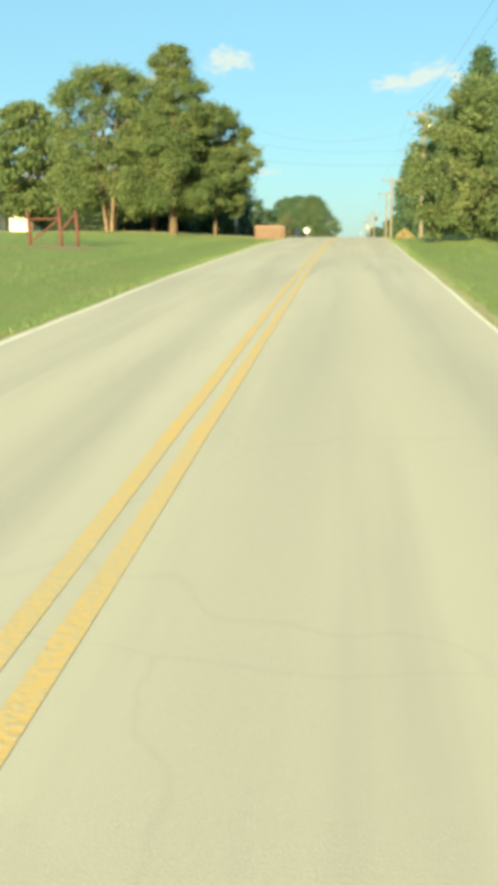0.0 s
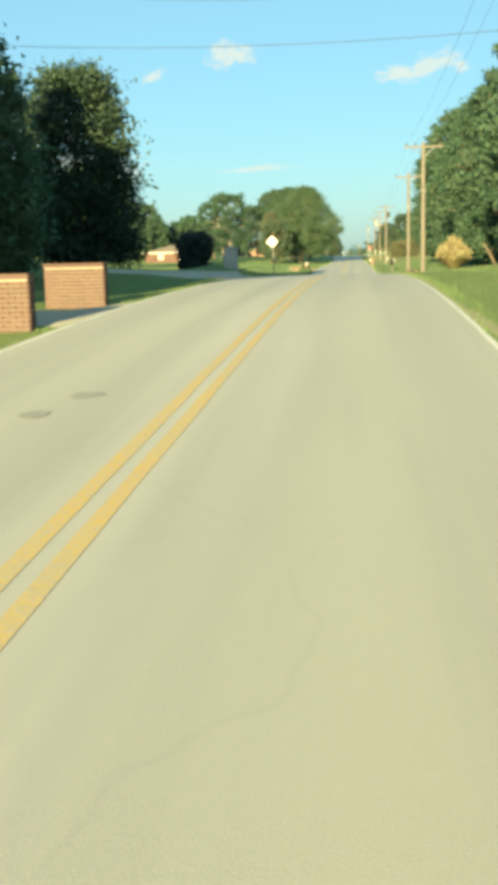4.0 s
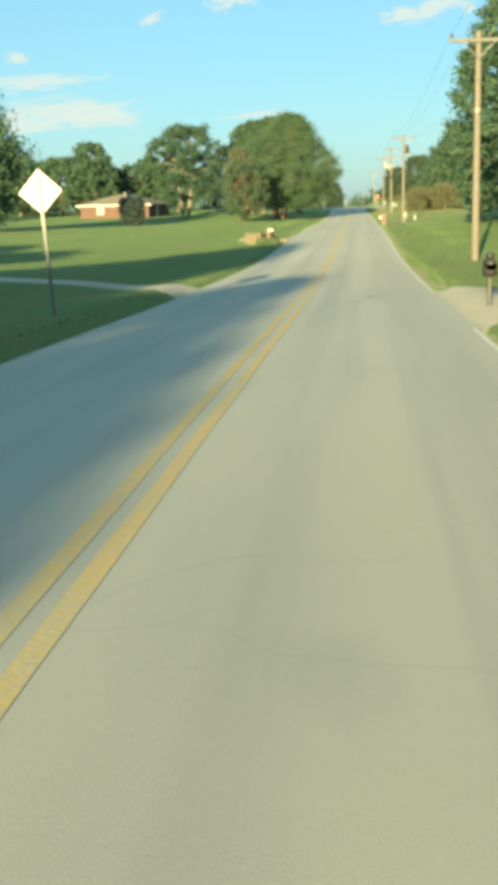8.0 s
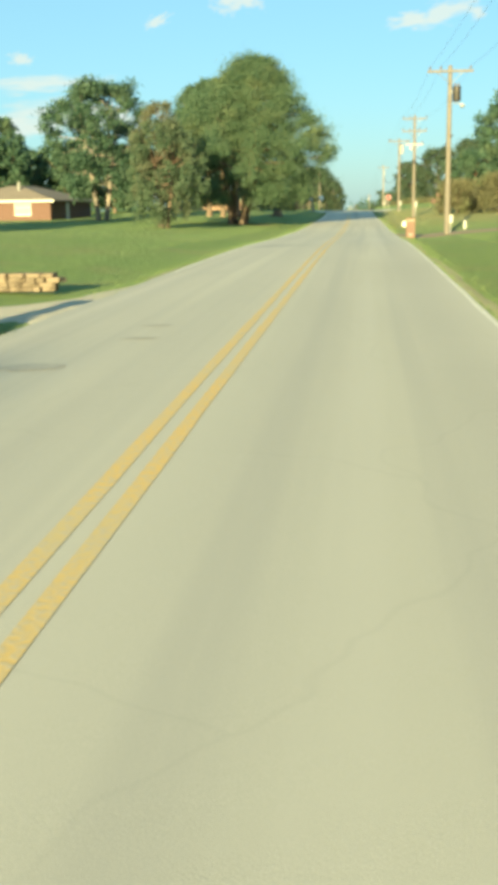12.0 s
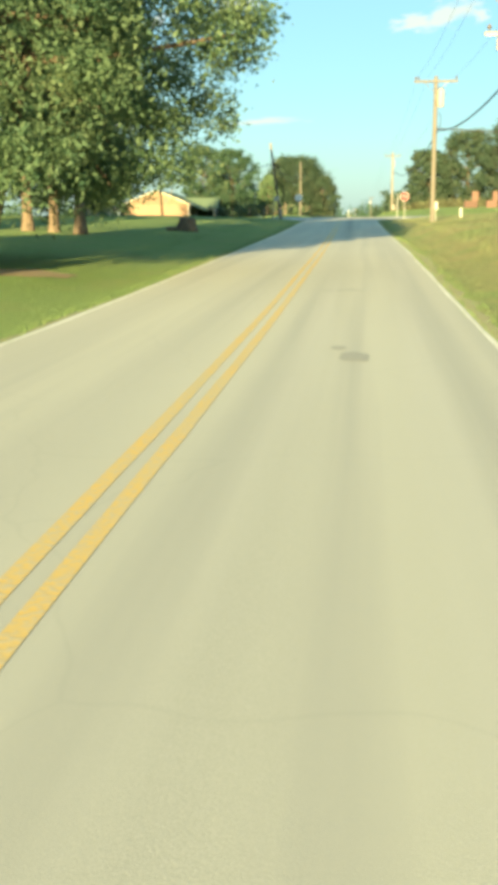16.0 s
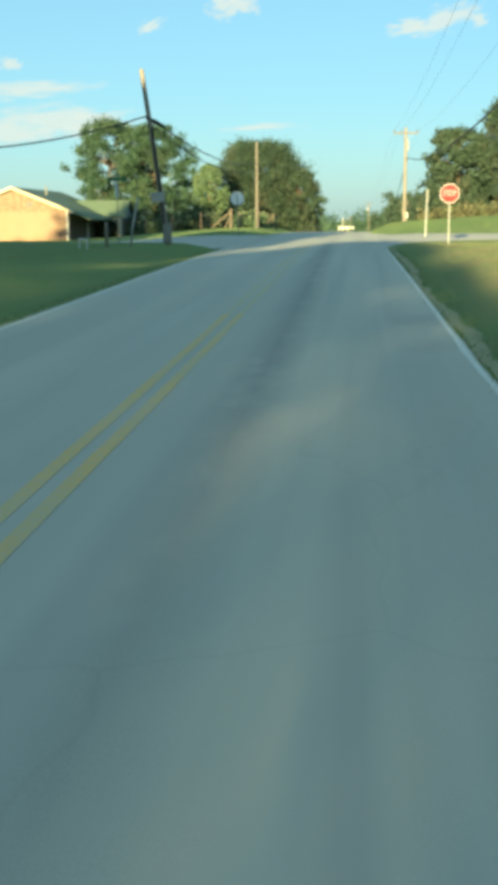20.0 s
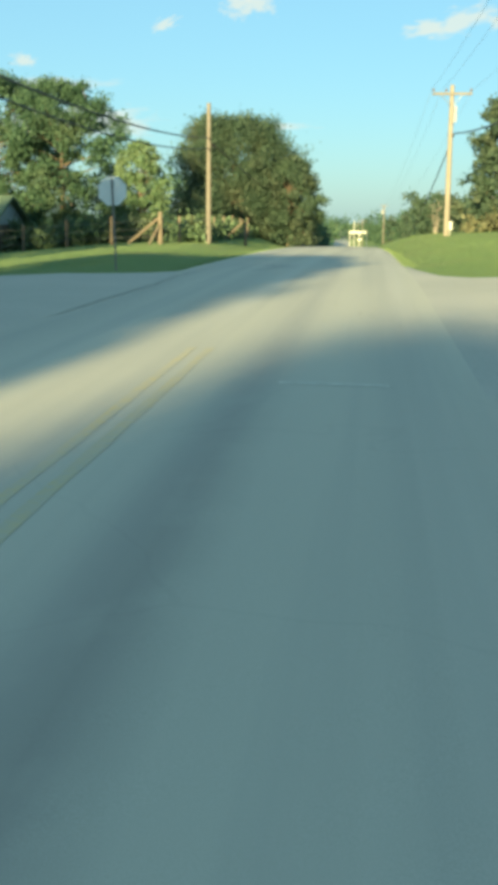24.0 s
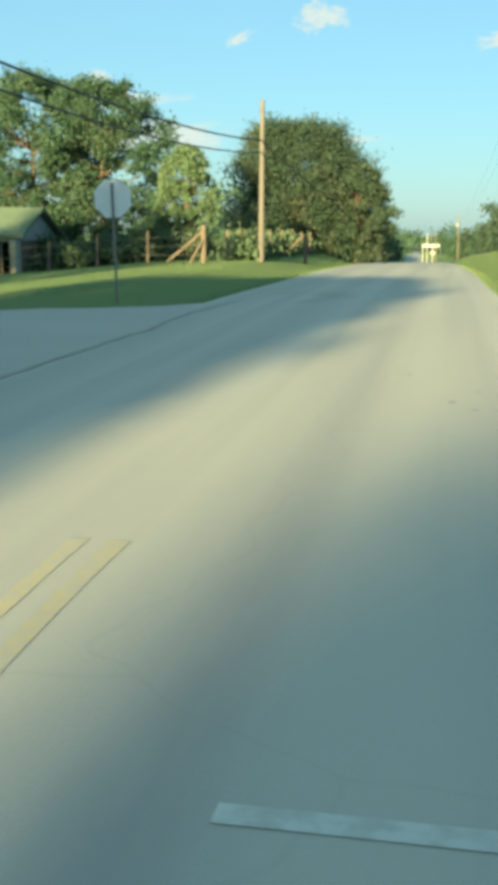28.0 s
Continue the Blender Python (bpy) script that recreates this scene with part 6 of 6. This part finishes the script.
part("guard", Shape().tube([(0, 0, -0.1), (-1.7, 0, 1.6), (-3.4, 0, 3.2)], 0.07, 7), CREAM_SIDING, gb)
part("guard", Shape().tube([(-0.3, 0, -0.1), (-1.3, 0, 0.75), (-2.5, 0, 1.75)], 0.07, 7), CREAM_SIDING, gb)

# cream house behind the pipe brace
hc = thing("house", -41.3, 108, "cream-sided house with grey roof behind the pines", "house")
part("wall", Shape().prism([(0, -0.4), (8.2, -0.4), (8.2, 2.6), (4.1, 4.2), (0, 2.6)], 0, 0.2), CREAM_SIDING, hc, "sunlit cream gable wall")
# side away from the sun: shaded grey instead of the cream
part("wall", Shape().box(8.0, 0.2, -0.4, 8.2, 12, 2.6), SHADED_SIDING, hc)
part("wall", Shape().box(0, 0.2, -0.4, 0.2, 12, 2.6), CREAM_SIDING, hc)
for s2 in (0, 1):
    pts = [(-0.5, 2.40), (4.1, 4.22), (4.1, 4.36), (-0.5, 2.54)] if s2 == 0 else [(4.1, 4.22), (8.7, 2.40), (8.7, 2.54), (4.1, 4.36)]
    part("roof_slope", Shape().prism(pts, -0.4, 12.4), ROOF_GREY, hc, "grey shingled roof slope")
part("wing", Shape().box(8.2, 3.0, -0.4, 10.6, 11, 2.2, 0.02), WHITE_PAINT, hc, "pale side wing")
part("wing_roof", Shape().box(8.204, 2.8, 2.204, 10.9, 11.2, 2.36), ROOF_GREY, hc)
window(hc, 2.4, -0.002, 0.9, 1.0, 1.3)
window(hc, 5.9, -0.002, 0.9, 1.0, 1.3)

# ---------------------------------------------------------------- grass along the road


def lawn_z(x, y):
    """The height of the grass for many places at once."""
    u = x - bend(y)
    d = np.maximum(0, np.abs(u) - HALF)
    rise = np.minimum(d, 12) / 12
    rise = rise * rise * (3 - 2 * rise)
    crossing = np.clip((np.abs(y - 350) - 9) / 14, 0, 1)
    k0, k1, k2 = np.clip((-u - 5.5) / 14, 0, 1), np.clip((y - 342) / 20, 0, 1), np.clip((y - 430) / 70, 0, 1)
    hollow = k0 * k0 * (3 - 2 * k0) * k1 * k1 * (3 - 2 * k1) * (1 - k2 * k2 * (3 - 2 * k2))
    bank = np.where(u > 0, np.interp(y, BANK_Y, BANK_RIGHT), np.interp(y, BANK_Y, BANK_LEFT))
    k3 = np.clip((d - 0.3) / 2.4, 0, 1)
    hollow = hollow - bank / 1.15 * k3 * k3 * (3 - 2 * k3)
    return road_z(y) + np.where(u > 0, 0.55, 0.42) * crossing * rise - 0.10 * np.exp(-((d - 1.6) / 1.1) ** 2) * crossing - 0.03 + 0.42 * np.exp(-((x + 4.7) / 1.1) ** 2 - ((y - 108.5) / 3.5) ** 2) - 1.15 * hollow + np.where(u > 0, np.interp(y, VERGE_Y, VERGE_RIGHT), np.interp(y, VERGE_Y, VERGE_LEFT)) * step_of(d - 0.05, 0.6) * (1 - step_of(d - 15, 30))


def step_of(k, wide):
    k = np.clip(k / wide, 0, 1)
    return k * k * (3 - 2 * k)


def tufts(name, count, seed, label, u0, u1, y0, y1, tall, wide, sides=(-1, 1), bias=1.7, leaf=None):
    """Upright tufts of grass, thicker towards the road, none on paved ways."""
    rng = np.random.default_rng(seed)
    y = y0 + (y1 - y0) * rng.random(count)
    side = rng.choice(sides, count)
    x = bend(y) + side * (HALF + u0 + (u1 - u0) * rng.random(count) ** bias)
    left, right = x < -2, x > 1
    paved = left & (((y > 344 + 2 * (x > -8) * -2) & (y < 357.5)) | ((x > -9) & (y > 338) & (y < 361)))
    paved |= left & (y > np.interp(-x, [3, 3.8, 5, 8, 14, 30], [98, 99.5, 100.2, 101.2, 105, 121])) & (y < np.interp(-x, [3, 3.8, 5, 8, 14, 30], [108, 105.3, 104.9, 105.5, 109.4, 126]))
    paved |= left & (np.abs(y - 143.2 - np.clip((-x - 4.4) * 0.19, 0, 9)) < 1.0)
    paved |= left & (np.abs(y - 187.0) < np.where(x > -5, 2.0, np.where(x > -8, 0.7, -1)))
    paved |= left & (np.abs(y - 79) < 2.4)
    paved |= right & (((y > 344) & (y < 359)) | ((x < 4.2) & (y > 336) & (y < 366)) | ((x < 17) & (y > 131) & (y < 141.5)) | ((x < 9) & (y > 229.5) & (y < 237.5)))
    x, y = x[~paved], y[~paved]
    n = len(x)
    z = lawn_z(x, y)
    ang, h = rng.random(n) * math.pi, tall * (0.5 + rng.random(n))
    p = np.stack([x, y, z - 0.02], 1)
    d = np.stack([np.cos(ang), np.sin(ang), 0 * ang], 1) * (wide * (0.6 + 0.8 * rng.random(n)))[:, None]
    tip_at = p + np.stack([rng.normal(size=n) * 0.7 * h, rng.normal(size=n) * 0.7 * h, h], 1)
    tri = np.stack([p - d, p + d, tip_at], 1).reshape(-1, 3)
    me = loose_faces(name, tri, leaf or BLADE)
    return tagged(new(name, me), label, "grass", kind="stuff")


tufts("verge_grass", 180000, 41, "short grass along the road verges", 0.0, 5.0, 4, 420, 0.035, 0.009)
tufts("edge_grass", 50000, 42, "longer ragged grass at the asphalt edge", -0.06, 0.5, 4, 410, 0.075, 0.009)
tufts("lawn_grass", 200000, 43, "mown lawn grass beside the road", 3.0, 34.0, 10, 430, 0.042, 0.013, (-1,), 1.4)
tufts("slope_grass", 78000, 44, "mown grass on the roadside slope", 3.0, 16.0, 10, 250, 0.042, 0.013, (1,), 1.3)
tufts("bank_grass", 40000, 45, "dry mown grass on the bank before the crossing", 0.2, 16.0, 250, 345, 0.042, 0.012, (1,), 1.3, DRY_BLADE)
tufts("slope_grass", 14000, 46, "mown grass beyond the crossing", 3.0, 16.0, 345, 430, 0.042, 0.013, (1,), 1.3)

# ---------------------------------------------------------------- clouds far off


def cloud(x, y, z, wide, high, label, tilt=0.0, depth=0):
    me = Shape().add([(-wide, 0, -high), (wide, 0, -high), (wide, 0, high), (-wide, 0, high)], [(0, 1, 2, 3)]).mesh("cloud", CLOUD)
    layer = me.uv_layers.new(name="span")
    for k, uv in enumerate(((-1, -1), (1, -1), (1, 1), (-1, 1))):
        layer.data[k].uv = uv
    ob = new("cloud", me)
    ob.location, ob.rotation_euler = (x, y, z), (0, radians(tilt), math.atan2(-x, y - 170))
    return tagged(ob, label, "cloud", "small clouds", "backdrop")


CLOUDS_AT = ((0.0625, 0.1582, 115, 42, -14), (0.0365, 0.1535, 80, 28, -8), (-0.102, 0.1743, 62, 38, 10), (-0.118, 0.1738, 55, 48, -30), (0.091, 0.158, 26, 24, 0), (-0.286, 0.1105, 220, 30, -3), (-0.262, 0.0842, 230, 55, -3), (-0.225, 0.079, 150, 50, 2), (-0.31, 0.074, 160, 40, 0), (-0.30, 0.131, 45, 22, 0), (-0.085, 0.0765, 130, 12, -2), (-0.18, 0.158, 50, 20, -25))
for ax, az, wide, high, tilt in CLOUDS_AT:
    cloud(4500 * ax, 170 + 4500, 1.8 + 4500 * az, wide * 1.6, high * 1.6, "small soft white evening cloud", tilt)
